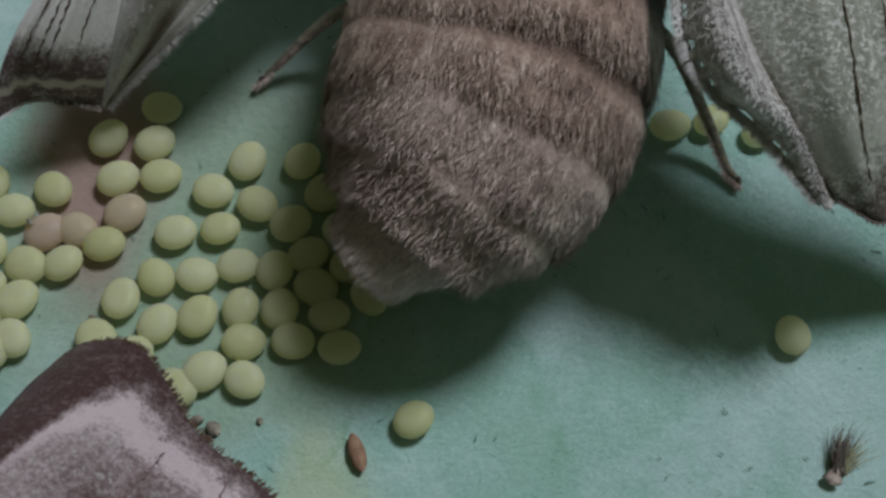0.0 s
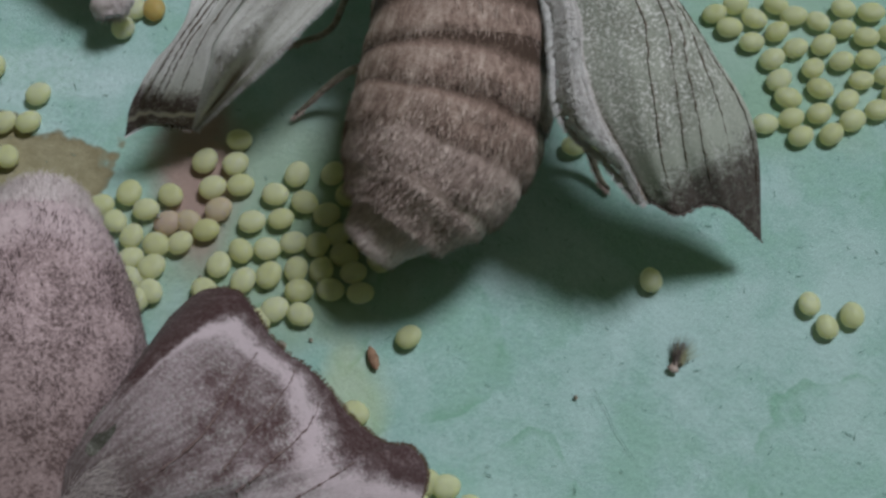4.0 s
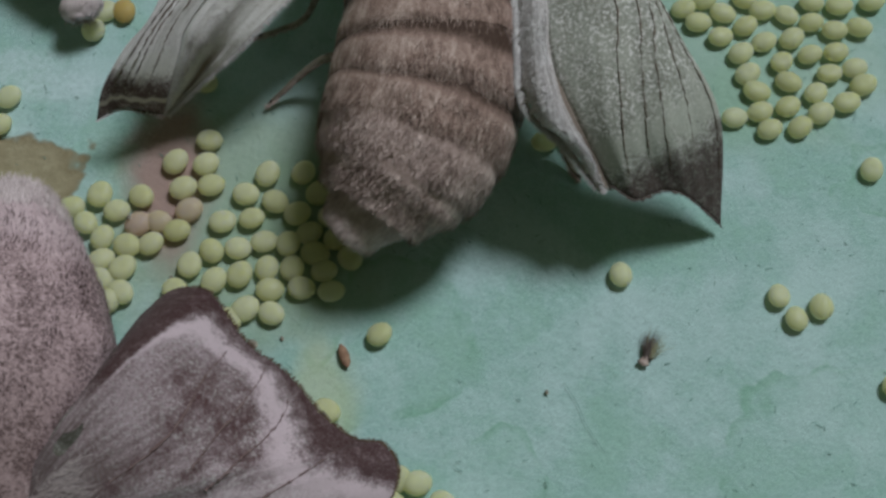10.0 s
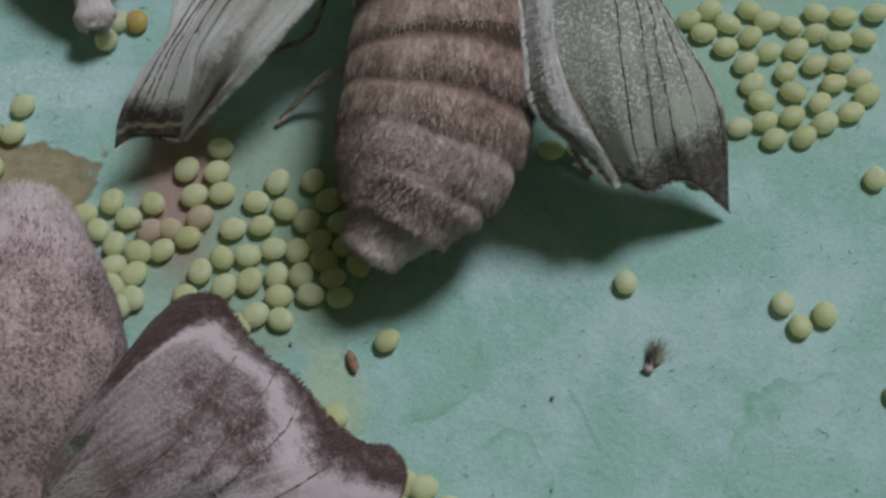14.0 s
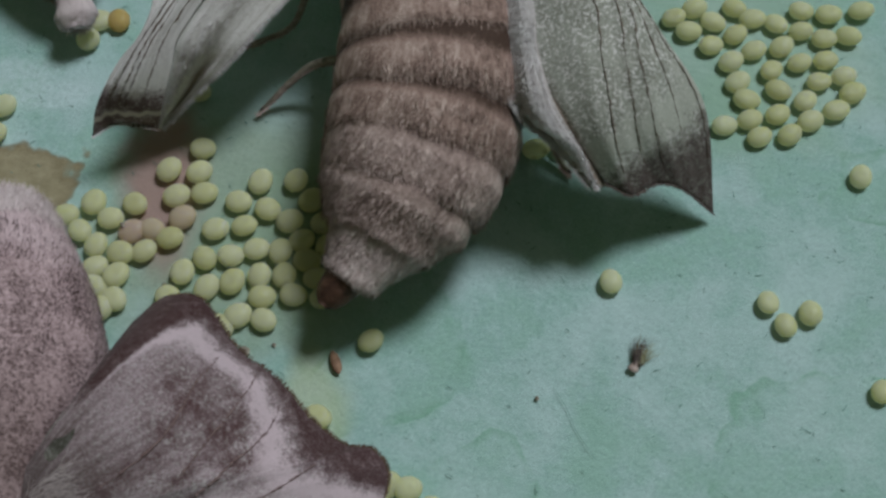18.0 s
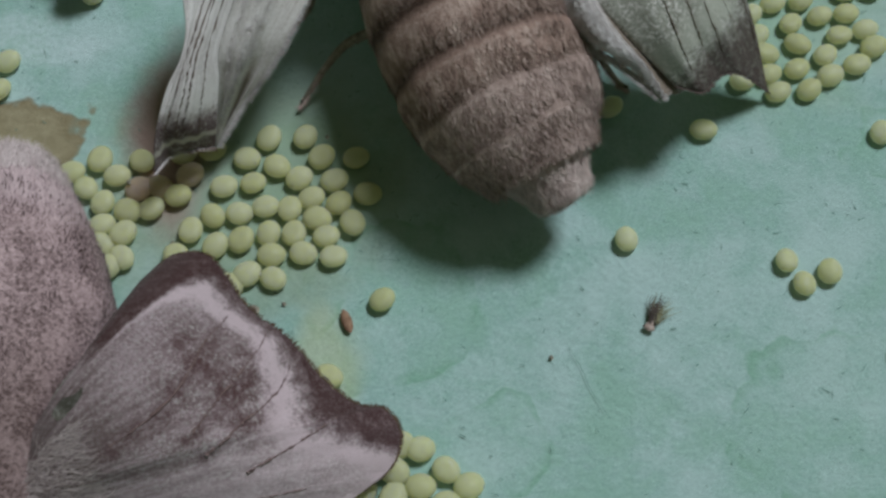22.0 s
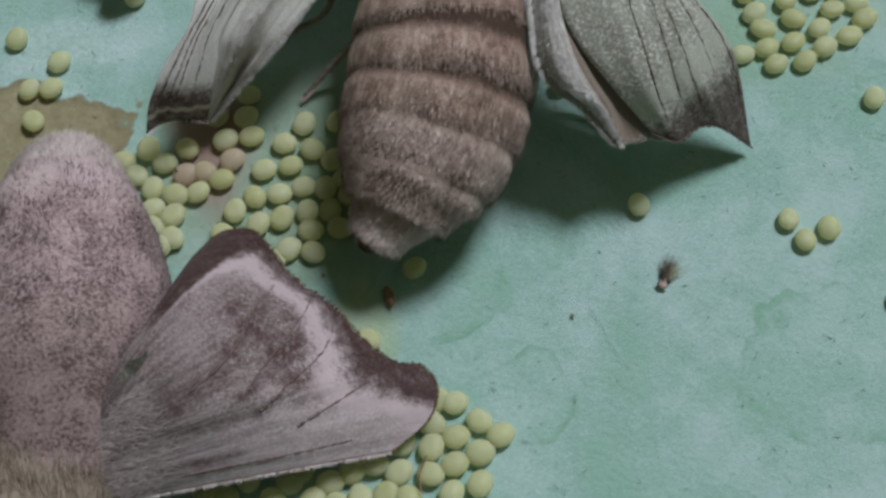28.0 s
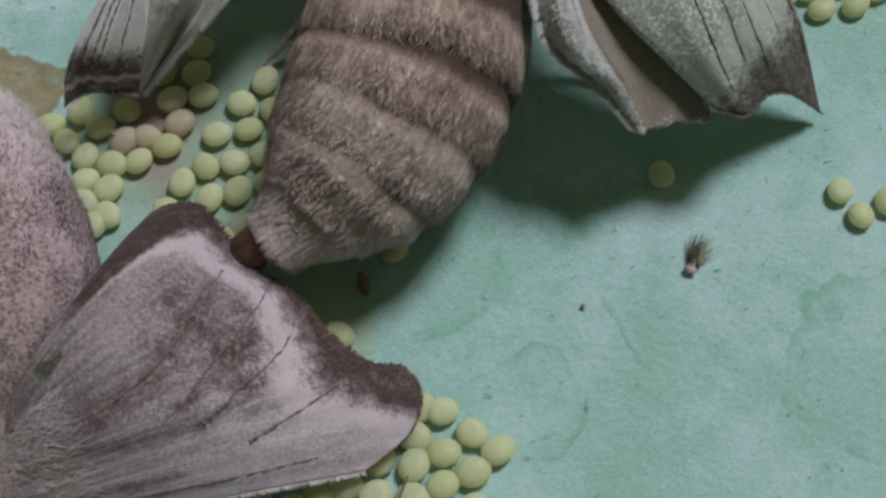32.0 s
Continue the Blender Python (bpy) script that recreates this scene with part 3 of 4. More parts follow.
def furry(name, profile, material, seed, count, length, width=0.017, lift=0.14, lump=0.12, flat=0.86):
    """A furred body ring: lathe with lumps and a coat of hair that runs to -Y."""
    rng = np.random.default_rng(seed)
    sides = 40
    verts, faces, normals = lathe(profile, sides, flat)
    for i, v in enumerate(verts):
        k = noise.noise(Vector((v[0] * 0.5 + seed * 3.7, v[1] * 0.7, v[2] * 0.5))) * lump
        verts[i] = v + normals[i] * k
    va, na = np.array(verts), np.array(normals)
    rings_n = len(profile)
    area = np.array([(profile[q][1] + profile[q + 1][1]) * math.hypot(profile[q][1] - profile[q + 1][1], profile[q][0] - profile[q + 1][0]) for q in range(rings_n - 1)])
    i = rng.choice(rings_n - 1, count, p=area / area.sum())
    sd = rng.integers(0, sides, count)
    u, w = rng.random((count, 1)), rng.random((count, 1))
    a, b, c = i * sides + sd, i * sides + (sd + 1) % sides, (i + 1) * sides + sd
    pts = va[a] + (va[b] - va[a]) * u + (va[c] - va[a]) * w
    nrm = unit(na[a] + (na[b] - na[a]) * u)
    flow = np.tile(np.array((0.0, -1.0, 0.0)), (count, 1))
    hv, hf = hairs(rng, pts, nrm, flow, length, width, lift)
    stray = rng.choice(count, count // 12, replace=False)
    lv, lf = hairs(rng, pts[stray], nrm[stray], flow[stray] + rng.normal(0, 0.35, (len(stray), 3)), length * 1.35, width * 0.8, lift * 1.5)
    hf = hf + [tuple(j + len(hv) for j in q) for q in lf]
    hv = hv + lv
    k = len(verts)
    me = mesh_of(name, verts + hv, faces + [tuple(j + k for j in f) for f in hf], material)
    me.materials.append(SKIN_OF[material])
    me.polygons.foreach_set("material_index", [1] * len(faces) + [0] * len(hf))
    return me


def wing_mesh(name, ribs, nu, nv, material, thick=0.10, ripple=0.12, seed=1, fringe=0.0, ragged=0.0):
    """A thin curved sheet through ribs that run from the root to the margin."""
    rng = np.random.default_rng(seed)
    lines = [spline(r, nu) for r in ribs]
    grid = [spline([l[i] for l in lines], nv) for i in range(nu)]
    top, uv = [], []
    for i in range(nu):
        for j in range(nv):
            p = grid[i][j].copy()
            p[2] += ripple * math.sin(j / (nv - 1) * math.pi * 2 * (len(ribs) + 1)) * (i / nu) + 0.5 * ripple * noise.noise(Vector((p[0] * 0.6, p[1] * 0.6, seed)))
            top.append(p)
            uv.append((i / (nu - 1), j / (nv - 1)))
    if fringe:
        for j in range(nv):
            k = (nu - 1) * nv + j
            top[k] = top[k] + (top[k] - top[k - nv]) * rng.uniform(-0.3, 0.5) * fringe
    if ragged:
        for i in range(nu):
            k = i * nv
            top[k] = top[k] + np.array((-1.0, -0.6, 0.0)) * ragged * (noise.noise(Vector((i * 0.55, seed, 0))) + 0.6 * noise.noise(Vector((i * 1.7, seed, 4))))
    n = len(top)
    verts = top + [p - np.array((0, 0, thick)) for p in top]
    faces = []
    for i in range(nu - 1):
        for j in range(nv - 1):
            a = i * nv + j
            faces.append((a, a + nv, a + nv + 1, a + 1))
            faces.append((n + a, n + a + 1, n + a + nv + 1, n + a + nv))
    edge = [j for j in range(nv)] + [i * nv + nv - 1 for i in range(1, nu)] + [(nu - 1) * nv + j for j in range(nv - 2, -1, -1)] + [i * nv for i in range(nu - 2, 0, -1)]
    for a, b in zip(edge, edge[1:] + edge[:1]):
        faces.append((a, b, n + b, n + a))
    return mesh_of(name, verts, faces, material, uv + uv), grid


def tube(points, radii, sides=6):
    verts, faces = [], []
    for i, p in enumerate(points):
        d = points[min(i + 1, len(points) - 1)] - points[max(i - 1, 0)]
        d = d / (np.linalg.norm(d) + 1e-9)
        a = np.cross(d, (0.3, 0.2, 1.0))
        a /= np.linalg.norm(a)
        b = np.cross(d, a)
        for s in range(sides):
            q = 2 * math.pi * s / sides
            verts.append(p + (a * math.cos(q) + b * math.sin(q)) * radii[i])
    for i in range(len(points) - 1):
        for s in range(sides):
            t = (s + 1) % sides
            faces.append((i * sides + s, i * sides + t, (i + 1) * sides + t, (i + 1) * sides + s))
    faces.append(tuple(range(sides)))
    faces.append(tuple((len(points) - 1) * sides + s for s in reversed(range(sides))))
    return verts, faces


def on_grid(grid, u, v):
    """The point of a wing at u along and v across it."""
    i, j = u * (len(grid) - 1), v * (len(grid[0]) - 1)
    a, b = min(int(i), len(grid) - 2), min(int(j), len(grid[0]) - 2)
    s, t = i - a, j - b
    return (grid[a][b] * (1 - t) + grid[a][b + 1] * t) * (1 - s) + (grid[a + 1][b] * (1 - t) + grid[a + 1][b + 1] * t) * s


def veins(parent, grid, rows, radius, seed, material=None):
    """Raised broken veins, each a part of its own; rows of places (u, v) on the wing."""
    rng = np.random.default_rng(seed)
    for row in rows:
        way = spline([(u, v, 0) for u, v in row], 46)
        pts = [on_grid(grid, u, v) + np.array((rng.normal(0, 0.025), 0, 0.02)) for u, v, _ in way]
        rad = [radius * rng.uniform(0.1, 1.35) * (1 - 0.5 * k / 46) for k in range(46)]
        verts, faces = tube(pts, rad, 5)
        part("vein", mesh_of("vein", verts, faces, material or VEIN), parent)


def edge_hair(name, parent, line, out, material, count, length, seed, width=0.03):
    rng = np.random.default_rng(seed)
    line = np.array([np.array(p) for p in line])
    k = rng.integers(0, len(line) - 1, count)
    roots = line[k] + (line[k + 1] - line[k]) * rng.random((count, 1))
    o = np.tile(np.array(out, float), (count, 1))
    n = np.tile(np.array((0, 0, 1.0)), (count, 1))
    v, f = hairs(rng, roots, n, o, length, width, 0.1)
    return part(name, mesh_of(name, v, f, material), parent, kind="stuff")


def wool(name, parent, grid, v0, v1, material, count, length, seed, width=0.018, u0=0.0, u1=1.0, flow=(-0.5, -0.8, 0.0), stray=0.6, rise=0.28):
    """Short curly wool over a strip of a wing."""
    rng = np.random.default_rng(seed)
    g = np.array(grid)
    i = rng.integers(int(u0 * (g.shape[0] - 1)), int(u1 * (g.shape[0] - 1)), count)
    x = rng.uniform(v0, v1, count) * (g.shape[1] - 1)
    j = np.minimum(x.astype(int), g.shape[1] - 2)
    u, w = rng.random((count, 1)), (x - j)[:, None]
    roots = g[i, j] * (1 - u) * (1 - w) + g[i + 1, j] * u * (1 - w) + g[i, j + 1] * (1 - u) * w + g[i + 1, j + 1] * u * w
    n = unit(np.cross(g[i + 1, j] - g[i, j], g[i, j + 1] - g[i, j]))
    n = np.where(n[:, 2:] < 0, -n, n)
    v, f = hairs(rng, roots + n * 0.06, n, rng.normal(0, stray, (count, 3)) + np.array(flow), length, width, rise)
    return part(name, mesh_of(name, v, f, material), parent, kind="stuff")


# ---------------------------------------------------------------- paper and table
def paper_sheet():
    n, size = 120, 150.0
    verts = []
    for j in range(n + 1):
        for i in range(n + 1):
            x, y = (i / n - 0.5) * 2 * size, (j / n - 0.5) * 2 * size * 0.72
            z = 0.10 * noise.noise(Vector((x * 0.05, y * 0.05, 3.0))) - 0.05
            verts.append((x, y, z))
    faces = [(j * (n + 1) + i, j * (n + 1) + i + 1, (j + 1) * (n + 1) + i + 1, (j + 1) * (n + 1) + i) for j in range(n) for i in range(n)]
    ob = new("paper_floor", mesh_of("paper_floor", verts, faces, PAPER))
    tagged(ob, "pale green paper sheet with water marks and stains", "paper", kind="structure")
    corners = [(sx * 600, sy * 400, z) for z in (-1.2, -26.0) for sx, sy in ((-1, -1), (1, -1), (1, 1), (-1, 1))]
    sides = [(0, 1, 2, 3), (7, 6, 5, 4)] + [(k, k + 4, (k + 1) % 4 + 4, (k + 1) % 4) for k in range(4)]
    top = mesh_of("table_ground", corners, sides, TABLE, smooth=False)
    tagged(new("table_ground", top), "brown wooden table top under the paper", "table", kind="structure")


paper_sheet()


# ---------------------------------------------------------------- eggs
def egg_mesh(name, material, dimple):
    verts, faces = [], []
    nu, nv = 16, 10
    for j in range(nv + 1):
        th = math.pi * j / nv
        for i in range(nu):
            ph = 2 * math.pi * i / nu
            r = math.sin(th)
            x = 0.675 * r * math.cos(ph) * (1 + 0.04 * math.cos(ph))
            y = 0.58 * r * math.sin(ph)
            z = 0.39 * math.cos(th)
            z -= dimple * math.exp(-(x * x + y * y) * 9) if z > 0 else 0
            verts.append((x, y, z))
    for j in range(nv):
        for i in range(nu):
            k = (i + 1) % nu
            faces.append((j * nu + i, (j + 1) * nu + i, (j + 1) * nu + k, j * nu + k))
    return mesh_of(name, verts, faces, material)


EGG_SHAPES = [egg_mesh("egg", EGG, d) for d in (0.02, 0.06, 0.10)]
EGG_KINDS = {"yellow": egg_mesh("egg", EGG_YELLOW, 0.02), "pink": egg_mesh("egg", EGG_PINK, 0.03), "orange": egg_mesh("egg", EGG_ORANGE, 0.0)}
egg_rng = random.Random(7)
EGG_LIE = {"upper egg patch": (5, 22), "scattered eggs": (80, 25), "right egg patch": (30, 40)}


def egg(x, y, group, kind="", label="pale yellow-green silkworm egg on green paper"):
    data = EGG_KINDS[kind] if kind else egg_rng.choice(EGG_SHAPES)
    ob = new("egg", data)
    ob.matrix_basis = pose(x * MM, y * MM, 0.33 * MM, egg_rng.uniform(-8, 8), egg_rng.uniform(-8, 8), egg_rng.gauss(*EGG_LIE.get(group, (10, 42))))
    s = egg_rng.uniform(1.0, 1.10) * (0.9 if group == "scattered eggs" else 1.0)
    ob.scale = (s, s * (0.93 if group == "upper egg patch" else 1.0), s)
    return tagged(ob, label, "egg", group)


egg(-21.66, 4, "egg patch", "yellow", "strong yellow silkworm egg on green paper")
for _x, _y in (
    (-20.12, 9.05), (-21.83, 7.91), (-20.27, 7.66), (-21.41, 6.37), (-19.99, 6.42), (-23.49, 6.08),
    (-20.45, 12.6), (-18.24, 5.8), (-17.13, 6.85), (-15.32, 6.78), (-16.76, 5.27), (-15.67, 4.49),
    (-19.39, 4.33), (-17.95, 4.41), (-25.58, 6.3), (-26.99, 5.7), (-24.7, 5.33), (-26.2, 4.78),
    (-25.33, 3.87), (-24.1, 3.37), (-22.93, 3.37), (-25.32, 2.69),
):
    egg(_x, _y, "wing-side egg patch")
for _x, _y in (
    (-24.26, 2.15), (-25.34, 1.62), (-24.28, 0.88), (-24.89, 0.42),
):
    egg(_x, _y, "wing-side egg patch")
for _x, _y in (
    (-19.87, 2.74), (-18.61, 2.8), (-17.33, 3.07), (-16.13, 2.89), (-15.09, 3.37), (-14.83, 2.24),
    (-14.41, 1.26), (-20.96, 2.06), (-19.76, 1.15), (-18.52, 1.36), (-17.17, 1.62), (-15.95, 1.5),
    (-17.06, 0.46), (-15.53, 0.44), (-18.23, -0.46), (-16.98, -0.76), (-21.62, 0.77), (-20.51, 0.15),
    (-19.1, -0.95),
):
    egg(_x, _y, "wing-side egg patch")
for _x, _y in ((-21.07, 5.09), (-23.59, 4.49), (-22.55, 4.55)):
    egg(_x, _y, "wing-side egg patch", "pink", "pinkish stained silkworm egg on green paper")
egg(-13.75, 2.98, "egg patch", "yellow", "strong yellow silkworm egg on green paper")
for _x, _y in (
    (-14.55, 5.58), (-12.84, 5.42), (-13.95, 4.26), (-12.33, 3.39), (-13.1, 1.91), (-14.09, 0.17),
):
    egg(_x, _y, "wing-side egg patch")
for _x, _y in (
    (-33.23, 14.31), (-30.73, 12.47), (-32.34, 10.85), (-31.1, 10.8), (-31.99, 8.84),
):
    egg(_x, _y, "far left eggs")
for _x, _y in (
    (5.87, 14.36), (6.91, 13.35), (8.32, 13.92), (7.8, 12.23), (7.93, 10.92), (8.23, 9.85),
    (8.18, 8.6), (8.49, 7.52), (9.12, 12.84), (9.83, 11.53), (10.62, 12.94), (9.96, 10.29),
    (9.66, 8.79), (10.04, 7.52), (11.37, 11.87), (11.24, 9.5), (11.26, 8.27), (12.17, 10.64),
    (12.77, 11.92), (12.96, 13.29), (11.82, 13.87), (10.61, 14.47), (12.71, 8.82), (13.53, 10.86),
):
    egg(_x, _y, "upper egg patch")
for _x, _y in (
    (13.76, 9.79), (14.29, 13.38), (7.27, 14.86), (6.82, 8.35), (9.39, 14.88), (5.2, 15.29),
    (4.44, 5.67), (-1.58, 7.81), (0.01, 7.31), (-3, 7.69),
):
    egg(_x, _y, "upper egg patch")
for _x, _y in (
    (13.52, 14.85),
):
    egg(_x, _y, "upper egg patch")
for _x, _y in (
    (18.8, 1.13), (17.23, 1.02), (18.23, -0.11), (16.71, -0.2), (14.49, -0.05), (14.14, -1.14),
    (15.47, -0.97), (17.46, -1.18), (18.81, -1.48), (16.05, -2.16), (17.78, -2.43), (19.08, -2.83),
    (15.87, -3.7), (14.5, -4.21), (17.29, -3.91), (18.52, -3.95), (16.3, -4.83), (18, -5.2),
    (13.95, -5.29), (15.13, -5.32), (16.87, -5.82), (17.96, -6.53), (15.75, -6.65), (16.88, -7.45),
):
    egg(_x, _y, "right egg patch")
for _x, _y in (
    (17.19, -8.61), (17.94, -7.75), (14.6, -9.79), (16.01, -9.48), (17.14, -9.74), (14.87, -11.07),
    (16.29, -10.69), (16.44, -12.05), (23.26, 11.43), (22.86, 10.1), (22.4, 8.59), (21.98, 7.21),
):
    egg(_x, _y, "right egg patch")
for _x, _y in (
    (19.14, 6.39), (13.15, 4.82), (11.75, -6.48), (-0.05, 0.01), (7.32, -1.64), (7.94, -2.87),
    (9.22, -2.35), (-11.85, -2.23),
):
    egg(_x, _y, "scattered eggs")
for _x, _y in (
    (-10.44, -9.5), (-11.41, -9.28), (-9.36, -10.5), (-8.41, -11.31), (-11.65, -10.4), (-10.54, -11.19),
    (-11.75, -11.59), (-9.46, -12.08), (-13.08, -11.25), (-10.72, -12.5), (-11.91, -12.84), (-13.38, -12.63),
    (-15.6, -12.4), (-14.5, -12.13), (-9.61, -13.57), (-10.98, -13.86), (-14.09, -13.59), (-12.97, -13.95),
    (-15.25, -13.66), (-16.68, -12.83), (-18.62, -12.63), (-17.55, -13.56), (-19.43, -13.36), (-17.97, -12.1),
):
    egg(_x, _y, "lower egg patch")
for _x, _y in (
    (-16.41, -13.84), (-20.5, -12.24), (-22.6, -12.79), (-21.74, -12.99),
):
    egg(_x, _y, "lower egg patch")
for _x, _y in (
    (-14.46, -5.81),
):
    egg(_x, _y, "lower egg patch")
egg(-24.9, 17.54, "tail eggs", "orange", "orange-yellow silkworm egg on green paper")
for _x, _y in (
    (-26.5, 16.43), (-25.96, 17.6),
):
    egg(_x, _y, "tail eggs")

for _x, _y in ((6.4, 15.8), (8.55, 15.65), (12.1, 15.2), (15.3, 14.95)):
    egg(_x, _y, "upper egg patch")



# ---------------------------------------------------------------- the laying moth
PIVOT = (-8.6, 14.0)


R_ROOT = (6.1, 1.0, 9.0)
L_ROOT = (-6.4, 3.0, 9.0)
RINGS = (3.95, 4.3, 4.6, 4.75, 4.75, 4.5, 3.85, 2.4)
BASE = (0.2, 3.5, 6.6)


def laying_moth():
    moth = thing("silk_moth", PIVOT[0], PIVOT[1], 0, "brown furry female silk moth laying eggs on paper", "moth", "silk moths")
    # thorax, just ahead of the abdomen
    t = part("thorax", furry("thorax", [(-3.6, 3.6), (-2.5, 4.6), (0, 5.4), (3, 5.2), (5.5, 3.8), (7.5, 2.4), (8.5, 1.0)], FUR_DARK, 21, 5000, 1.5), moth)
    t.matrix_basis = pose(0.2 * MM, 6.0 * MM, 6.8 * MM)
    rings = []
    for i, r in enumerate(RINGS):
        nxt = RINGS[i + 1] if i < 7 else 1.5
        if i < 7:
            # each ring lies a little over the next, like a shingle
            q = 0.4 * r + 0.6 * nxt
            tuck = 0.87 if i == 4 else 0.945
            prof = [(1.9, r * tuck), (1.3, r * (tuck * 0.6 + 0.392)), (0.7, r * (tuck * 0.25 + 0.742)), (0.1, r * 0.995), (-0.5, q * 0.55 + r * 0.45), (-0.95, q * 0.85 + r * 0.15), (-1.25, q * 0.985), (-1.45, q * 0.955), (-1.55, q * 0.90)]
        else:
            prof = [(2.2, 3.05), (1.5, 2.8), (0.8, 2.5), (0.1, 2.15), (-0.5, 1.88), (-1.0, 1.68), (-1.35, 1.56), (-1.5, 1.2), (-1.55, 0.4)]
        m = FUR_BODY if i < 5 else FUR_TIP if i < 7 else FUR_END
        rings.append(part("abdomen_ring", furry("abdomen_ring", prof, m, 30 + i, 20000, 0.55 if i < 5 else 0.42, 0.019, 0.07, 0.2), moth, "banded brown furry ring" if i < 5 else "grey tan furry tail ring"))
    v, f, _ = lathe([(1.2, 1.05), (0.4, 0.95), (-0.3, 0.82), (-0.7, 0.6), (-0.95, 0.25)], 18)
    gland = part("ovipositor", mesh_of("ovipositor", v, f, GLAND), moth, "moist red-brown ovipositor tip")

    # right side wings
    ribs = [
        [(-1.8, 0.2, -0.4), (-1.3, -4.5, -0.8), (-1.2, -8.1, -1.4), (-0.3, -10.6, -2.4), (1.0, -12.9, -4.1)],
        [(-0.6, 0.4, 0.1), (1.0, -5.1, -0.1), (0.9, -8.6, -0.7), (1.2, -11.6, -2.2), (2.1, -13.6, -4.5)],
        [(0.4, 0.6, 0.2), (2.5, -5.1, -0.1), (2.4, -8.7, -0.7), (2.6, -11.5, -2.4), (3.5, -13.0, -5.0)],
        [(1.0, 0.8, 0.2), (3.3, -5.5, -0.1), (3.4, -8.7, -0.8), (3.8, -11.4, -2.7), (4.7, -13.0, -5.7)],
        [(1.5, 0.9, 0.0), (3.6, -5.2, -0.3), (4.2, -7.9, -1.1), (5.2, -10.7, -3.6), (5.95, -13.3, -7.2)],
        [(1.8, 1.0, -0.3), (3.9, -4.8, -0.7), (5.0, -7.1, -1.7), (6.7, -9.9, -4.3), (6.8, -13.5, -8.4)],
    ]
    me, grid = wing_mesh("right_forewing", ribs, 60, 40, WING_MAIN, seed=3, fringe=0.4, ripple=0.05)
    rw = part("right_forewing", me, moth, "greenish grey forewing with brown margin")
    veins(rw, grid, [[(0.12, v0), (0.6, v1), (0.9, v2)] for v0, v1, v2 in ((0.30, 0.28, 0.22), (0.46, 0.44, 0.38), (0.60, 0.58, 0.54), (0.80, 0.80, 0.73), (0.96, 0.965, 0.96))], 0.044, 5)
    edge_hair("fringe", rw, [g for g in grid[-1]], (0.1, -1, -0.2), TUFT, 420, 0.2, 11, 0.03)
    fold = [
        [(-2.6, 4.0, -0.7), (-2.6, -4.3, -0.7), (-2.8, -6.9, -1.0), (-3.0, -8.8, -1.5), (-2.6, -10.1, -2.1), (-1.3, -11.3, -3.0), (-0.0, -13.1, -4.0)],
        [(-1.9, 4.0, -0.2), (-1.9, -4.7, -0.2), (-2.2, -7.3, -0.5), (-2.3, -9.6, -0.9), (-1.9, -10.9, -1.6), (-0.7, -11.8, -2.7), (0.0, -13.2, -3.9)],
        [(-1.3, 4.0, -0.6), (-1.3, -4.5, -0.6), (-1.6, -7.1, -0.9), (-1.5, -9.4, -1.4), (-1.1, -10.7, -2.0), (-0.4, -11.8, -3.0), (0.1, -13.2, -4.0)],
        [(-1.0, 4.0, -1.1), (-1.0, -4.2, -1.1), (-1.1, -6.8, -1.4), (-1.0, -9.1, -1.9), (-0.6, -10.4, -2.5), (-0.0, -11.6, -3.3), (0.3, -13.1, -4.2)],
        [(2.0, 4.1, -1.5), (2.0, -4.0, -1.6), (1.9, -6.6, -2.0), (2.0, -8.9, -2.6), (2.4, -10.1, -3.3), (3.0, -11.3, -4.2), (3.3, -12.8, -5.3)],
    ]
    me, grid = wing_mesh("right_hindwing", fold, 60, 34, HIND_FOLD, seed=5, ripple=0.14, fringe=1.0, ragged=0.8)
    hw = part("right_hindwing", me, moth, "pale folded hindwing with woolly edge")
    edge_hair("fringe", hw, [g[0] for g in grid], (-1, -0.5, 0.1), FUR_WHITE, 3600, 0.40, 12, 0.02)
    edge_hair("margin_fringe", hw, grid[-1][:16], (0.2, -1, 0.0), FUR_WHITE, 600, 0.28, 16, 0.02)
    wool("wool", hw, grid, 0.0, 0.46, FUR_WHITE, 5000, 0.28, 17)

    # left side wings
    ribs = [
        [(3.0, 5.0, -0.6), (-4.0, 1.3, -0.3), (-6.22, -4.28, -1.6), (-8.09, -5.88, -2.7), (-9.61, -7.09, -4.1), (-10.48, -7.76, -5.8)],
        [(3.2, 4.6, -0.4), (-1.3, 0.3, 0.0), (-5.8, -4.61, -1.3), (-7.53, -6.3, -2.3), (-8.9, -7.14, -3.8), (-9.26, -7.35, -5.5)],
        [(3.4, 4.0, -0.3), (-0.8, -0.1, 0.1), (-5.14, -4.94, -1.1), (-6.64, -6.68, -2.1), (-7.77, -7.57, -3.6), (-8.13, -7.58, -5.4)],
        [(3.6, 3.2, -0.4), (-0.2, -0.6, -0.2), (-4.31, -4.95, -1.4), (-5.27, -6.35, -2.4), (-6.25, -7.39, -4.0), (-7.04, -7.78, -5.6)],
    ]
    def lift(rows, tilt=0.0):
        """Bends the outer half of the wing down towards the paper; tilt raises its leading edge."""
        out = []
        for k, r in enumerate(rows):
            more = [up + tilt * (3 - k) / 3 for up in (0, -2.0, -3.0, -3.0, -2.6, -2.1)]
            out.append([(x + 0.33 * m, y - 0.49 * (h + m), z + h + m) for (x, y, z), h, m in zip(r, (0.8, 1.4, 1.5, 1.4, 1.0, 0.6), more)])
        return out

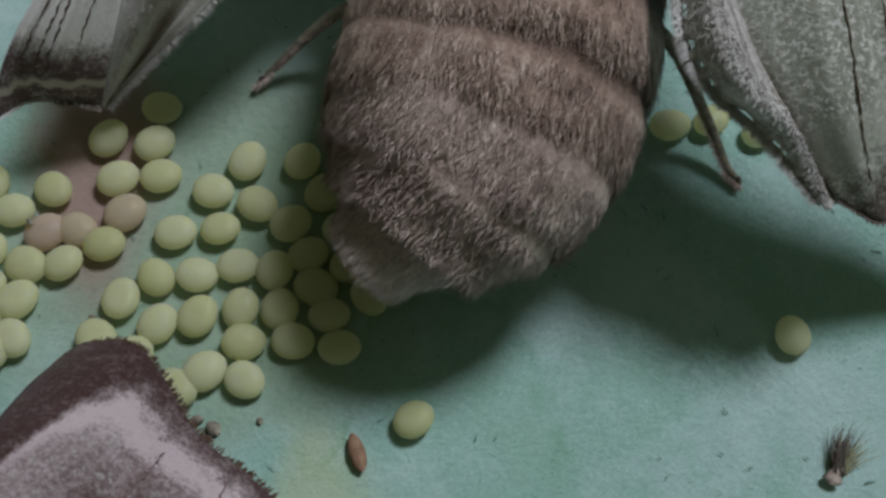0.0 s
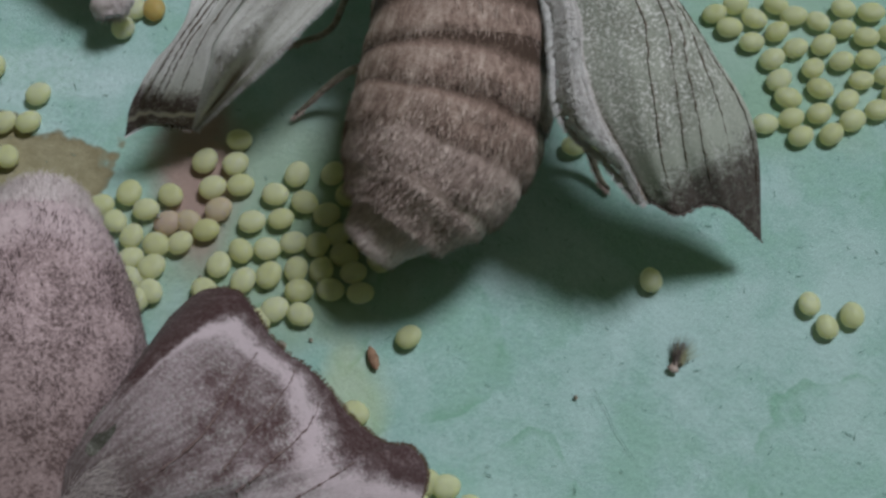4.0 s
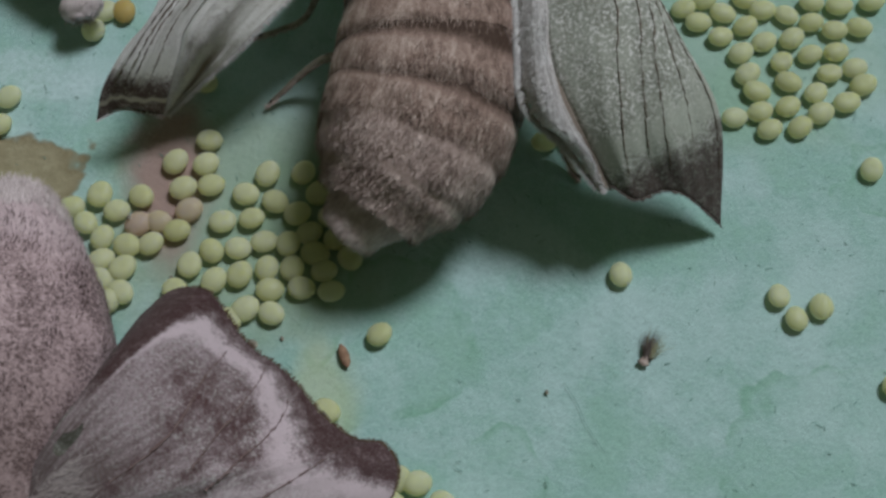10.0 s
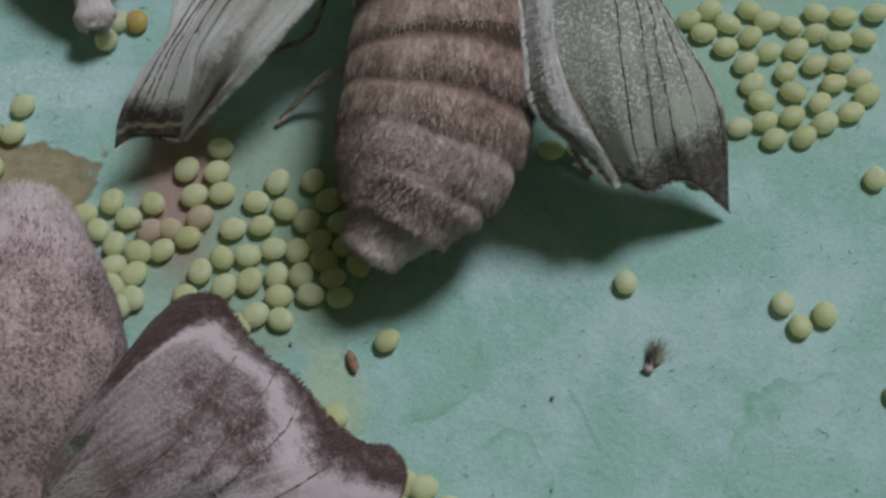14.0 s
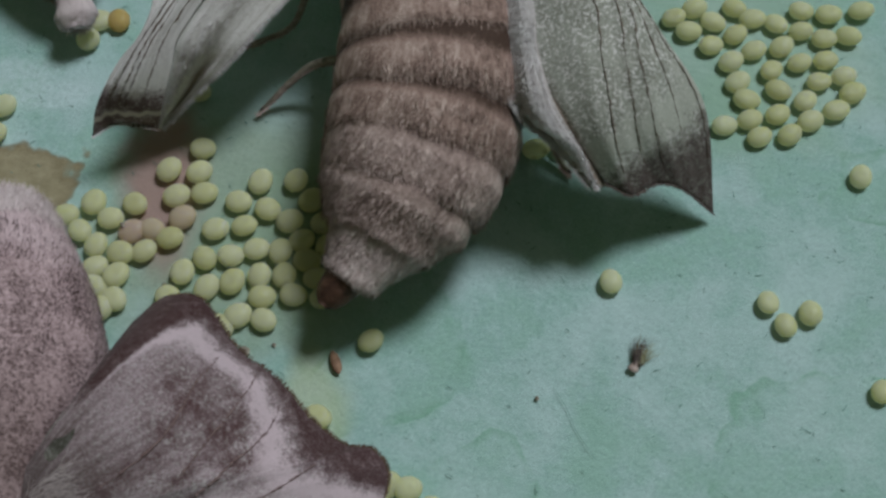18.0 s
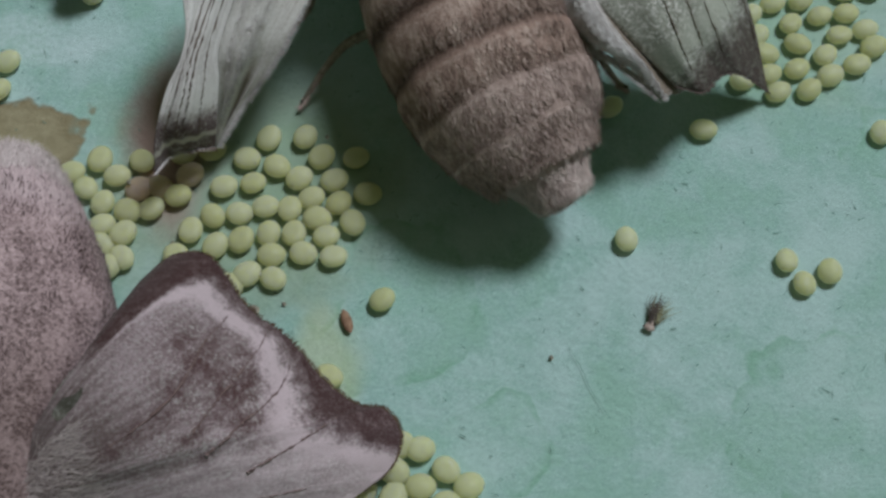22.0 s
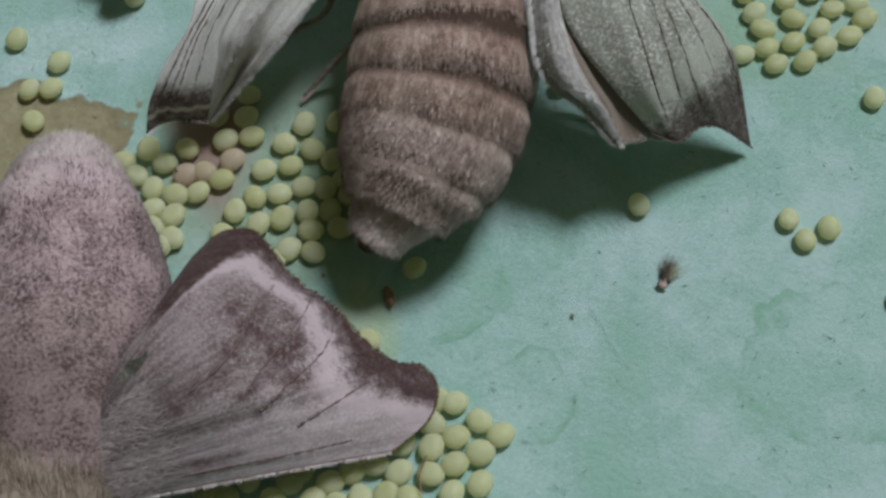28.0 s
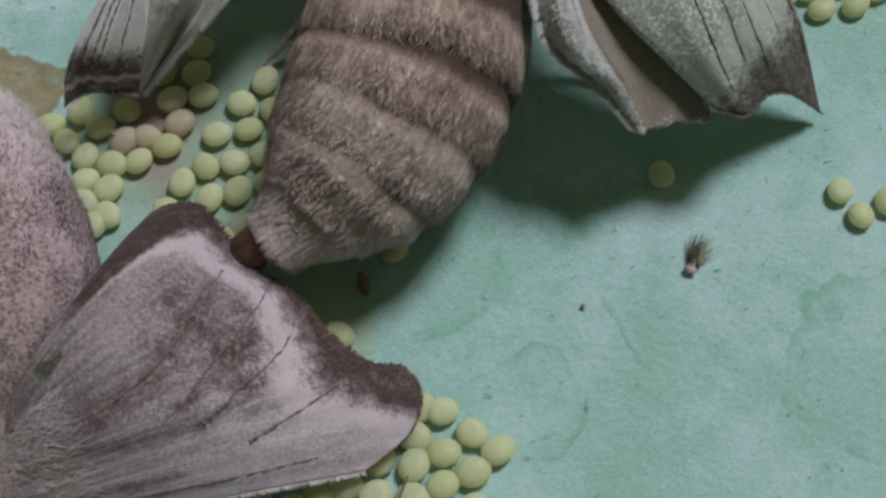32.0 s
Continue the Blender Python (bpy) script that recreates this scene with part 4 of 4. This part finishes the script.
    me, grid = wing_mesh("left_forewing", lift(ribs, 1.0), 70, 34, WING_LEFT, seed=7, fringe=0.5, ripple=0.10)
    lw = part("left_forewing", me, moth, "pale forewing with dark tip")
    veins(lw, grid, [[(0.3, v), (0.86, v)] for v in (0.34, 0.50, 0.60, 0.80)], 0.05, 8)
    edge_hair("fringe", lw, grid[-1], (-0.4, -1, -0.2), FUR_WHITE, 500, 0.2, 18, 0.02)
    edge_hair("dark_fringe", lw, grid[-1][18:], (0.2, -1, 0.1), VEIN, 60, 0.3, 28, 0.02)
    hind = [
        [(3.6, 3.2, -0.7), (-0.3, -0.5, -0.6), (-4.46, -4.62, -1.8), (-5.42, -6.04, -2.8), (-6.42, -7.09, -4.4), (-7.11, -7.55, -5.9)],
        [(3.9, 2.4, -0.5), (0.8, -1.2, -0.2), (-3.16, -5.56, -1.0), (-4.44, -6.71, -2.2), (-5.8, -7.28, -4.1), (-7.02, -7.69, -5.7)],
        [(4.2, 1.4, -0.7), (1.8, -1.8, -0.6), (-2.13, -5.41, -1.6), (-3.76, -6.36, -3.0), (-5.44, -6.9, -4.7), (-7.02, -7.55, -6.0)],
        [(4.4, 0.4, -0.8), (2.8, -2.4, -0.7), (-0.98, -5.87, -1.4), (-2.78, -6.73, -2.6), (-4.88, -7.0, -4.4), (-6.95, -7.66, -5.9)],
    ]
    me, grid = wing_mesh("left_hindwing", lift(hind), 60, 30, HIND, seed=9, ripple=0.12)
    lh = part("left_hindwing", me, moth, "pale hindwing with a brown patch")
    edge_hair("fringe", lh, [g[-1] for g in grid], (0.8, -0.6, 0), FUR_WHITE, 1400, 0.3, 13, 0.02)
    wool("wool", lh, grid, 0.15, 0.55, FUR_WHITE, 2500, 0.22, 14)

    # legs
    legs = []
    for pts in ([(-12.6, 11.6, 3.2), (-14.3, 12.0, 2.5), (-15.7, 11.8, 1.5), (-16.9, 11.35, 0.6), (-17.6, 11.0, 0.25)], [(-12.0, 17, 5), (-13.8, 16.6, 3.8), (-15.2, 15.4, 1.6), (-16.8, 15.3, 0.7), (-18.2, 15.3, 0.25)], [(-5.6, 9.5, 4.2), (-4.2, 8.6, 3.4), (-3.0, 6.8, 1.3), (-2.5, 5.6, 0.4), (-2.1, 5.0, 0.2)]):
        line = spline([(x - pts[0][0], y - pts[0][1], z) for x, y, z in pts], 18)
        v, f = tube(line, [0.27 - 0.010 * k for k in range(18)], 8)
        leg = part("leg", mesh_of("leg", v, f, LEG), moth, "thin brown leg with a dark foot")
        leg.matrix_basis = pose((pts[0][0] - PIVOT[0]) * MM, (pts[0][1] - PIVOT[1]) * MM, 0)
        legs.append(leg)
        v, f = tube(line[-3:], [0.10, 0.13, 0.07], 7)
        part("foot", mesh_of("foot", v, f, TUFT), leg, "dark clawed foot")
        edge_hair("leg_hair", leg, line, (-0.4, -0.6, 0.3), FUR_TIP, 700, 0.36, 15, 0.018)
    return moth, rings, gland, (rw, hw), (lw, lh), legs


moth, rings, gland, right_wings, left_wings, legs = laying_moth()


# ---------------------------------------------------------------- the resting moth
def resting_moth():
    ox, oy = -28.5, -4.6
    m2 = thing("silk_moth", ox, oy, 0, "pinkish grey silk moth resting with a spread wing", "moth", "silk moths")
    prof = [(-9.0, 2.0), (-7.5, 2.8), (-5, 4.0), (-2, 5.05), (1, 5.3), (4, 4.6), (6.5, 3.5), (8.2, 2.45), (9.1, 1.6), (9.3, 0.5)]
    ab = part("abdomen", furry("abdomen", [(-y, r) for y, r in prof], FUR_PINK, 51, 40000, 0.30, 0.028, 0.14, 0.3), m2, "mottled pinkish grey furry abdomen")
    ab.matrix_basis = pose(0, 0, 4.3 * MM, 5, 0, 182)
    tip = part("tail_tuft", furry("tail_tuft", [(2.6, 3.1), (1.6, 3.25), (0.2, 2.85), (-0.7, 2.3), (-1.35, 1.75), (-1.6, 0.7)], FUR_PALE, 52, 7000, 0.5), m2, "pale pink furry tail tuft")
    tip.matrix_basis = pose(-0.3 * MM, 8.0 * MM, 3.55 * MM, 5, 0, 182)
    th = part("thorax", furry("thorax", [(5, 2.5), (3.5, 4.0), (1, 4.9), (-2, 4.8), (-4, 3.6), (-5, 1.5)], FUR_DARK, 53, 14000, 1.2, 0.02, 0.16, 0.3), m2, "brown woolly thorax")
    th.matrix_basis = pose(-1.4 * MM, -11.8 * MM, 4.6 * MM, 0, 0, 195)
    col = part("collar", furry("collar", [(1.6, 2.6), (0.9, 3.4), (0, 3.7), (-0.9, 3.4), (-1.6, 2.6)], FUR_PALE, 54, 6000, 0.7, 0.018, 0.12, 0.25), m2, "pale pink woolly collar")
    col.matrix_basis = pose(-0.8 * MM, -7.2 * MM, 4.0 * MM, 0, 0, 188)
    ends = ((-22.5, -1.8, 3.4), (-21.1, -0.65, 3.4), (-19.3, -0.95, 3.6), (-17.7, -3.3, 3.3), (-15.9, -4.8, 2.8), (-14.5, -6.6, 2.3), (-13.1, -7.75, 2.0), (-11.9, -8.0, 1.8), (-11.25, -9.1, 1.6), (-11.8, -10.6, 1.5), (-13.6, -11.9, 1.5))
    ribs = []
    for k, e in enumerate(ends):
        v = k / (len(ends) - 1)
        a = np.array((-26.0 - 2.0 * v, -10.0 - 4.1 * v, 6.8 - 1.9 * v))
        e = np.array(e)
        h = 2.6 * math.sin(math.pi * min(1, 0.28 + 0.72 * v)) + 0.2
        bow = np.array((0.5 - 0.7 * v, -0.9 + 0.9 * v, h))
        rib = [a * (1 - u) + e * u + bow * 4 * u * (1 - u) for u in (0, 0.3, 0.6, 0.85, 1)]
        ribs.append([(p[0] - ox, p[1] - oy, p[2]) for p in rib])
    me, grid = wing_mesh("forewing", ribs, 70, 90, WING_TWO, seed=13, fringe=0.35, ripple=0.03)
    fw = part("forewing", me, m2, "mottled pinkish wing with dark brown margin")
    veins(fw, grid, [[(0.30, 0.48), (0.48, 0.42), (0.67, 0.33), (0.85, 0.30)], [(0.47, 0.55), (0.57, 0.48), (0.72, 0.42), (0.93, 0.37)], [(0.45, 0.70), (0.57, 0.58), (0.70, 0.52), (0.90, 0.45)],
                     [(0.52, 0.82), (0.57, 0.79), (0.65, 0.75), (0.80, 0.68)], [(0.28, 0.92), (0.5, 0.93), (0.7, 0.92)]], 0.075, 18, VEIN_FAINT)
    wool("root_wool", fw, grid, 0.3, 1.0, FUR_PALE, 1500, 1.0, 31, 0.013, 0.04, 0.24, (0.9, 0.35, 0.0), 0.3, 0.1)
    edge_hair("fringe", fw, list(grid[-1]), (0.8, 0.5, 0), VEIN, 900, 0.2, 19, 0.03)
    edge_hair("lower_fringe", fw, [g[-1] for g in grid], (0.2, -1, 0), FUR_PALE, 600, 0.22, 20, 0.018)
    edge = [
        [(3.65, -4.65, 6.90), (3.65, -4.05, 7.40), (4.40, -2.75, 7.40), (5.38, -1.05, 6.40)],
        [(3.85, -4.95, 7.00), (4.25, -4.55, 7.80), (5.19, -3.32, 7.80), (5.90, -1.26, 6.60)],
        [(4.05, -5.15, 6.70), (4.89, -4.80, 7.40), (5.87, -3.54, 7.40), (6.24, -1.50, 6.20)],
    ]
    me, _ = wing_mesh("hindwing", edge, 30, 14, HIND_TWO, seed=15, ripple=0.08, fringe=0.6)
    part("hindwing", me, m2, "greenish grey hindwing fold with a dark blotch")
    return m2


resting_moth()


def hidden_moth():
    """Only the tail of this one reaches into view."""
    m3 = thing("silk_moth", -27.8, 21.0, 0, "brown furry moth tail with a pale torn tip over fresh eggs", "moth", "silk moths")
    ab = part("abdomen", furry("abdomen", [(7, 2.5), (5, 3.6), (2, 3.9), (-0.5, 3.2), (-2.4, 2.2), (-3.6, 1.4), (-4.2, 0.9), (-4.4, 0.4)], FUR_TIP, 61, 8000, 0.6), m3)
    ab.matrix_basis = pose(0, 1.2 * MM, 2.9 * MM, 8, 0, 8)
    tp = part("tail_cap", furry("tail_cap", [(1.5, 1.1), (0.9, 1.3), (0.3, 1.2), (-0.3, 0.95), (-0.8, 0.6), (-1.0, 0.25)], FUR_PALE, 62, 1500, 0.3, 0.02, 0.2, 0.9), m3, "pale torn woolly tail tip")
    tp.matrix_basis = pose(1.1 * MM, -3.9 * MM, 1.9 * MM, 15, 0, 8)


hidden_moth()


# ---------------------------------------------------------------- small things on the paper
def hair_tuft():
    ob = thing("scale_tuft", 0.75, -4.2, 0.0, "small brown tuft of dark wing scales lying on paper", "tuft")
    rng = np.random.default_rng(3)
    for name, material, count, low, high, reach in (("hairs", TUFT, 75, 58, 92, 1.5), ("pale_hairs", STRAW, 45, 18, 75, 1.35)):
        v, f = [], []
        for k in range(count):
            a = radians(rng.uniform(low, high))
            ln = reach * rng.uniform(0.45, 1.0)
            b = np.array((rng.uniform(-0.3, 0.12), rng.uniform(-0.2, 0.25), rng.uniform(0.05, 0.35)))
            way = np.array((math.cos(a), math.sin(a), rng.uniform(-0.05, 0.3)))
            bend = np.array((rng.normal(0.12, 0.08), 0, 0)) * ln
            s = np.array((-math.sin(a), math.cos(a), 0)) * rng.uniform(0.008, 0.024)
            n = len(v)
            v += [b - s, b + s, b + way * ln * 0.6 + s * 0.7, b + way * ln * 0.6 - s * 0.7, b + way * ln + bend]
            f += [(n, n + 1, n + 2, n + 3), (n + 3, n + 2, n + 4)]
        part(name, mesh_of(name, v, f, material), ob, kind="stuff")
    v, f, _ = lathe([(0.7, 0.02), (0.4, 0.08), (0.1, 0.15), (-0.2, 0.30), (-0.3, 0.2), (-0.34, 0.04)], 8, 0.4, 0.35)
    rt = part("root", mesh_of("root", v, f, FLESH), ob, "pinkish grey torn root")
    rt.matrix_basis = pose(-0.22 * MM, -0.12 * MM, 0.2 * MM, 0, 0, -28)


hair_tuft()

_v, _f, _ = lathe([(0.62, 0.06), (0.4, 0.2), (0.0, 0.27), (-0.4, 0.21), (-0.6, 0.05)], 9, 0.5, 0.5)
flake = tagged(new("brown_flake", mesh_of("brown_flake", _v, _f, CRUMB)), "small reddish brown flake lying on paper", "flake")


def fibres():
    rng = np.random.default_rng(11)
    v, f = [], []
    for k in range(1100):
        x, y = rng.uniform(-40, 34), rng.uniform(-22, 26)
        a, ln, w = rng.uniform(0, math.pi), rng.uniform(0.06, 0.42), rng.uniform(0.012, 0.03)
        d = np.array((math.cos(a), math.sin(a), 0)) * ln / 2
        s = np.array((-math.sin(a), math.cos(a), 0)) * w
        c = np.array((x, y, 0.02))
        n = len(v)
        v += [c - d - s, c + d - s * 0.3, c + d + s * 0.3, c - d + s, c + np.array((0, 0, 0.05))]
        f += [(n, n + 1, n + 4), (n + 1, n + 2, n + 4), (n + 2, n + 3, n + 4), (n + 3, n, n + 4)]
    tagged(new("paper_fibres", mesh_of("paper_fibres", v, f, FLECK)), "dark green fibres pressed into the paper", "fibres", kind="stuff")


fibres()


def strand(name, pts, radius, material, label, category):
    line = spline(pts, 20)
    v, f = tube(line, [radius] * 20, 5)
    return tagged(new(name, mesh_of(name, v, f, material)), label, category)


strand("thread", [(-3.35, -5.1, 0.05), (-2.85, -6.2, 0.06), (-2.55, -7.2, 0.05), (-1.85, -8.6, 0.05)], 0.009, FLECK, "thin dark green thread lying on paper", "thread")
strand("hair_strand", [(-12.0, -12.1, 0.8), (-12.2, -12.6, 0.95), (-12.4, -13.1, 0.85), (-12.35, -13.9, 0.8)], 0.05, CRUMB, "reddish brown hair lying across eggs", "hair")
_v, _f, _ = lathe([(0.13, 0.03), (0.08, 0.1), (-0.05, 0.12), (-0.13, 0.04)], 7)
CRUMB_MESH = mesh_of("crumb", _v, _f, LEG)
for _x, _y, _z, _s, _a in ((-23.94, 4.67, 0.78, 1.0, 20), (-4.19, -5.55, 0.04, 0.9, 0), (-17.9, -2.2, 0.06, 2.0, 40), (-18.4, -1.9, 0.05, 1.4, 90), (-16.5, -2.0, 0.04, 0.9, 10), (13.1, -6.2, 0.04, 0.9, 70), (-14.2, 6.6, 0.5, 0.8, 0), (10.3, 10.7, 0.12, 2.2, 30), (-21.9, 1.6, 0.04, 0.8, 100)):
    _c = tagged(new("crumb", CRUMB_MESH), "tiny dark brown crumb on paper among eggs", "crumb", "crumbs")
    _c.matrix_basis = pose(_x * MM, _y * MM, _z * MM, 0, 0, _a) @ Matrix.Scale(_s, 4)


# ---------------------------------------------------------------- what moves
# seconds; shift of the moth in millimetres, its turn and the opening of its wings in degrees
MOTH = [
    (0, 0.39, -0.2, 5.5, -1.5), (0.5, 0.35, -0.17, 5.5, -1.3), (1, 0.3, -0.15, 5.4, -1),
    (2, 0.29, -0.35, 6.2, -0.9), (3, 0.37, -0.58, 7.1, -0.7), (3.5, 0.16, -0.37, 4.9, -1),
    (5.5, 0.23, -0.11, 1.2, -0.9), (6, 0.19, -0.18, 0.8, -1.2), (7, 0.28, 0.19, -1.2, -0.8),
    (8, 0.27, 0.08, -0.9, -1.2), (9, 0.3, 0.04, -0.5, -1), (10, 0.43, 0.31, 1.8, -0.1),
    (10.5, 0.41, 0.25, 3.7, 0.1), (11, 0.2, -0.11, 4.2, -1), (11.5, 0.13, 0.01, 2.9, -1),
]
MOTH += [
    (12, 0.06, 0.12, 1.6, -1), (13, 0.1, 0.69, 3.6, -0.9), (14, 0.18, 0.5, 5.9, -1.2),
    (14.5, 0.21, 0.55, 6.5, -0.9), (16.5, -0.21, 1.3, 8.9, -2.6), (17, 0.25, 2.3, 8.1, -0.6),
    (17.5, 0.12, 1.12, 4.6, -1.9), (18, 0.17, 0.7, 4.1, -1.1), (18.5, 0.14, 0.42, 6.3, -0.8),
    (19, 0.11, 0.14, 8.3, -0.5), (20, 0.2, 0.01, 9.1, 0.3), (20.5, 0.19, 0.07, 9.1, 0.2),
    (21, 0.18, 0.12, 9.1, 0.1), (21.3, 0.15, 0.65, 11, -0.1), (21.5, 0.13, 1, 12.3, -0.3),
]
MOTH += [
    (21.8, 0.34, 0.79, 17, -2), (22, 0.46, 0.61, 20.2, -2.9), (22.2, 0.75, 0.6, 20.3, -3.8),
    (22.5, 1.19, 0.59, 20.4, -5.1), (22.8, 0.94, 0.6, 15.3, -5.4), (23, 0.78, 0.57, 11.8, -5.4),
    (23.5, 0.65, 1.5, 8.2, -0.8), (24, 0.38, 0.57, 9.3, -0.4), (24.5, 0.07, -0.48, 7.9, -1.4),
    (25, -0.18, 0.01, 7, 0.8), (26, -0.17, -0.5, 8.8, 1.7), (26.5, 0.07, -0.36, 7.4, 1.4),
    (28.5, -0.11, -1.51, 8.3, -0.4), (29, -0.2, -1.61, 8.2, -0.6), (30, -0.03, -1.54, 6.9, -1.3),
]
MOTH += [
    (31, -0.07, -1.99, 5.9, 0.2), (31.5, -0.17, -1.97, 7.9, 1.4), (32, -0.26, -1.97, 9.9, 2.8),
]
# seconds; middle and tail of the abdomen in the moth's own space, millimetres
ABDOMEN = [
    (0, -1.7, -8.6, -6.6, -11.3), (0.5, -1.7, -8.5, -6.7, -11.1), (1, -1.6, -8.5, -6.7, -11.3),
    (2, -1.7, -8.1, -6.8, -10.8), (3, -1.9, -7.7, -6.8, -11.2), (3.5, -1.5, -8, -6.2, -11.7),
    (5.5, -1.1, -8, -6, -12.4), (6, -1, -7.9, -5.6, -12.4), (7, -0.7, -8.3, -5.6, -12.5),
    (8, -0.7, -8.1, -5.8, -12.2), (9, -0.7, -8, -5.2, -12), (10, -1.1, -8.2, -5.7, -12.1),
    (10.5, -1.3, -8, -6.5, -11.6), (11, -1.1, -7.6, -6.2, -11.5), (11.5, -0.8, -7.7, -5.3, -12.4),
]
ABDOMEN += [
    (12, -0.6, -7.7, -5.2, -12.3), (13, -0.8, -8.2, -5.1, -13.3), (14, -1.1, -7.7, -5.7, -12.7),
    (14.5, -1.2, -7.6, -5.9, -12.6), (16.5, -0.9, -7.8, -4.5, -13), (17, -1.4, -8.6, -3.2, -13.1),
    (17.5, -0.7, -7.9, -3.5, -13), (18, -0.7, -8, -5.4, -14.1), (18.5, -1, -8.1, -6.2, -13.8),
    (19, -1.3, -8.2, -6.5, -13.4), (20, -1.4, -8.4, -7, -13.6), (20.5, -1.4, -8.6, -6.7, -13),
    (21, -1.4, -8.8, -6.5, -12.8), (21.3, -1.2, -9, -6.5, -12.9), (21.5, -1, -9.1, -4.9, -12.9),
]
ABDOMEN += [
    (21.8, -1.3, -8.5, -1.3, -13.6), (22, -1.4, -8, -0, -13.6), (22.2, -1.2, -8.1, 0.9, -14.1),
    (22.5, -0.9, -8.2, 0.6, -13.7), (22.8, -1.3, -7.9, -3.6, -11.8), (23, -1.6, -7.7, -4.1, -11.8),
    (23.5, -1.2, -9, -5.4, -13.4), (24, -1, -8.3, -6.4, -13.7), (24.5, -1, -8.1, -7, -14),
    (25, -1.4, -9.3, -6.8, -13.6), (26, -2.5, -9.6, -7.7, -13.9), (26.5, -2.5, -9.8, -7.9, -13.5),
    (28.5, -2.1, -8.8, -6.7, -13), (29, -2, -8.9, -6.6, -13.1), (30, -2.3, -9.5, -6.4, -12.8),
]
ABDOMEN += [
    (31, -2.4, -9.6, -7.8, -13.4), (31.5, -2.9, -9.8, -9.7, -13.1), (32, -3.3, -10, -10.4, -12.5),
]


def ring_poses(mx, my, ex, ey, out_mm, pull):
    """Poses of the eight rings and the gland along a bent abdomen."""
    p0, m, e = np.array(BASE), np.array((mx + 0.2, my, 5.5)), np.array((ex, ey - 0.6, 3.4))
    # a drawn-in tail is shorter
    e = e + (m - e) / np.linalg.norm(m - e) * pull
    c = m + np.array((0.7, 0.25, 0.25)) * (m - (p0 + e) / 2)
    out = []
    for u in (0.05, 0.18, 0.31, 0.435, 0.56, 0.675, 0.79, 0.905, 1.0):
        p = p0 * (1 - u) ** 2 + 2 * c * u * (1 - u) + e * u * u
        d = 2 * (1 - u) * (c - p0) + 2 * u * (e - c)
        d /= np.linalg.norm(d)
        p = p + d * out_mm if u == 1.0 else p
        yaw = math.degrees(math.atan2(d[0], -d[1]))
        dip = math.degrees(math.asin(-d[2]))
        out.append(pose(p[0] * MM, p[1] * MM, p[2] * MM, dip, 0, yaw))
    return out


def motions():
    walk(moth, [(t, pose((PIVOT[0] + dx) * MM, (PIVOT[1] + dy) * MM, 0, 0, 0, yaw)) for t, dx, dy, yaw, _ in MOTH])
    at_root = lambda o, dx, dy, up: pose((R_ROOT[0] + dx) * MM, (R_ROOT[1] + dy) * MM, R_ROOT[2] * MM, up, 0, o)
    # the wing's root slides back as the wing opens
    slide = ((0, -0.5, 3.3), (3.5, -0.7, 4.3), (6, -0.4, 2), (8, 0, 0), (12, 0, 0), (14.5, -0.4, 2), (19, -0.7, 4.8), (22, -1.2, 6.8), (25, -1.0, 6.6), (30, -1.4, 6.8), (31.5, -1.4, 7.5), (32, -1.5, 9.6))
    slid = lambda t, k: float(np.interp(t, [r[0] for r in slide], [r[k] for r in slide]))
    raised = lambda t: float(np.interp(t, (0, 3.5, 6, 8), (-5, -5, -2, 0)))
    sunk = lambda t: float(np.interp(t, (0, 3.5, 6, 8, 14, 19, 22, 25, 30, 31, 31.5, 32), (-0.5, -0.5, -0.2, 0, 0, -0.4, -0.3, -0.8, -0.4, -0.4, -0.8, -1.8)))
    walk(right_wings[0], [(t, at_root(o + slid(t, 2), slid(t, 1), sunk(t), raised(t))) for t, _, _, _, o in MOTH])
    # the folded hindwing stays behind as the forewing opens
    walk(right_wings[1], [(t, at_root(o, 0.0, 0.6 * sunk(t), raised(t))) for t, o in ((0, 2), (3.5, 2.5), (6, 2.5), (8, 2.5), (14, 1.5), (17, 2.5), (20, 0.5), (22.5, -1), (24, -1), (26, -1.7), (28.5, -2), (30, -2), (31, -2.2), (31.5, -2.8), (32, -4))])
    for wing in left_wings:
        walk(wing, [(t, pose(L_ROOT[0] * MM, L_ROOT[1] * MM, L_ROOT[2] * MM, 0, 0, -o)) for t, _, _, _, o in MOTH])
    shown = ((0, -0.9), (13.5, -0.9), (14.5, -0.2), (16.5, -0.9), (17.3, -0.6), (18, 0.6), (20.4, 0.6), (21, -0.7), (23.3, -0.7), (24, 0.4), (24.5, 1.0), (25, -0.2), (26, 0.6), (28.5, -0.1), (30, 0.3), (31, 0.7), (32, 0.7))
    drawn = lambda t: float(np.interp(t, [a for a, _ in shown], [b for _, b in shown]))
    sag = lambda t: float(np.interp(t, (0, 12, 16, 20, 24, 26, 30, 32), (0.25, 0.2, 0.45, 0.55, 0.25, 0.15, 0.2, 0.5)))
    bends = [(t, ring_poses(mx + sag(t), my, ex, ey, drawn(t), float(np.interp(t, (0, 13, 16), (1.0, 0.8, 0.0))))) for t, mx, my, ex, ey in ABDOMEN]
    for k, ring in enumerate([*rings, gland]):
        walk(ring, [(t, p[k]) for t, p in bends])
    at = lambda x, y, a: pose(x * MM, y * MM, 0.2 * MM, 0, 0, a)
    walk(flake, [(0, at(-13.55, -3.15, 15)), (24.1, at(-13.55, -3.15, 15)), (24.5, at(-13.5, -3.9, -5)), (25.0, at(-13.25, -3.6, 10)), (32, at(-13.25, -3.6, 10))])


motions()
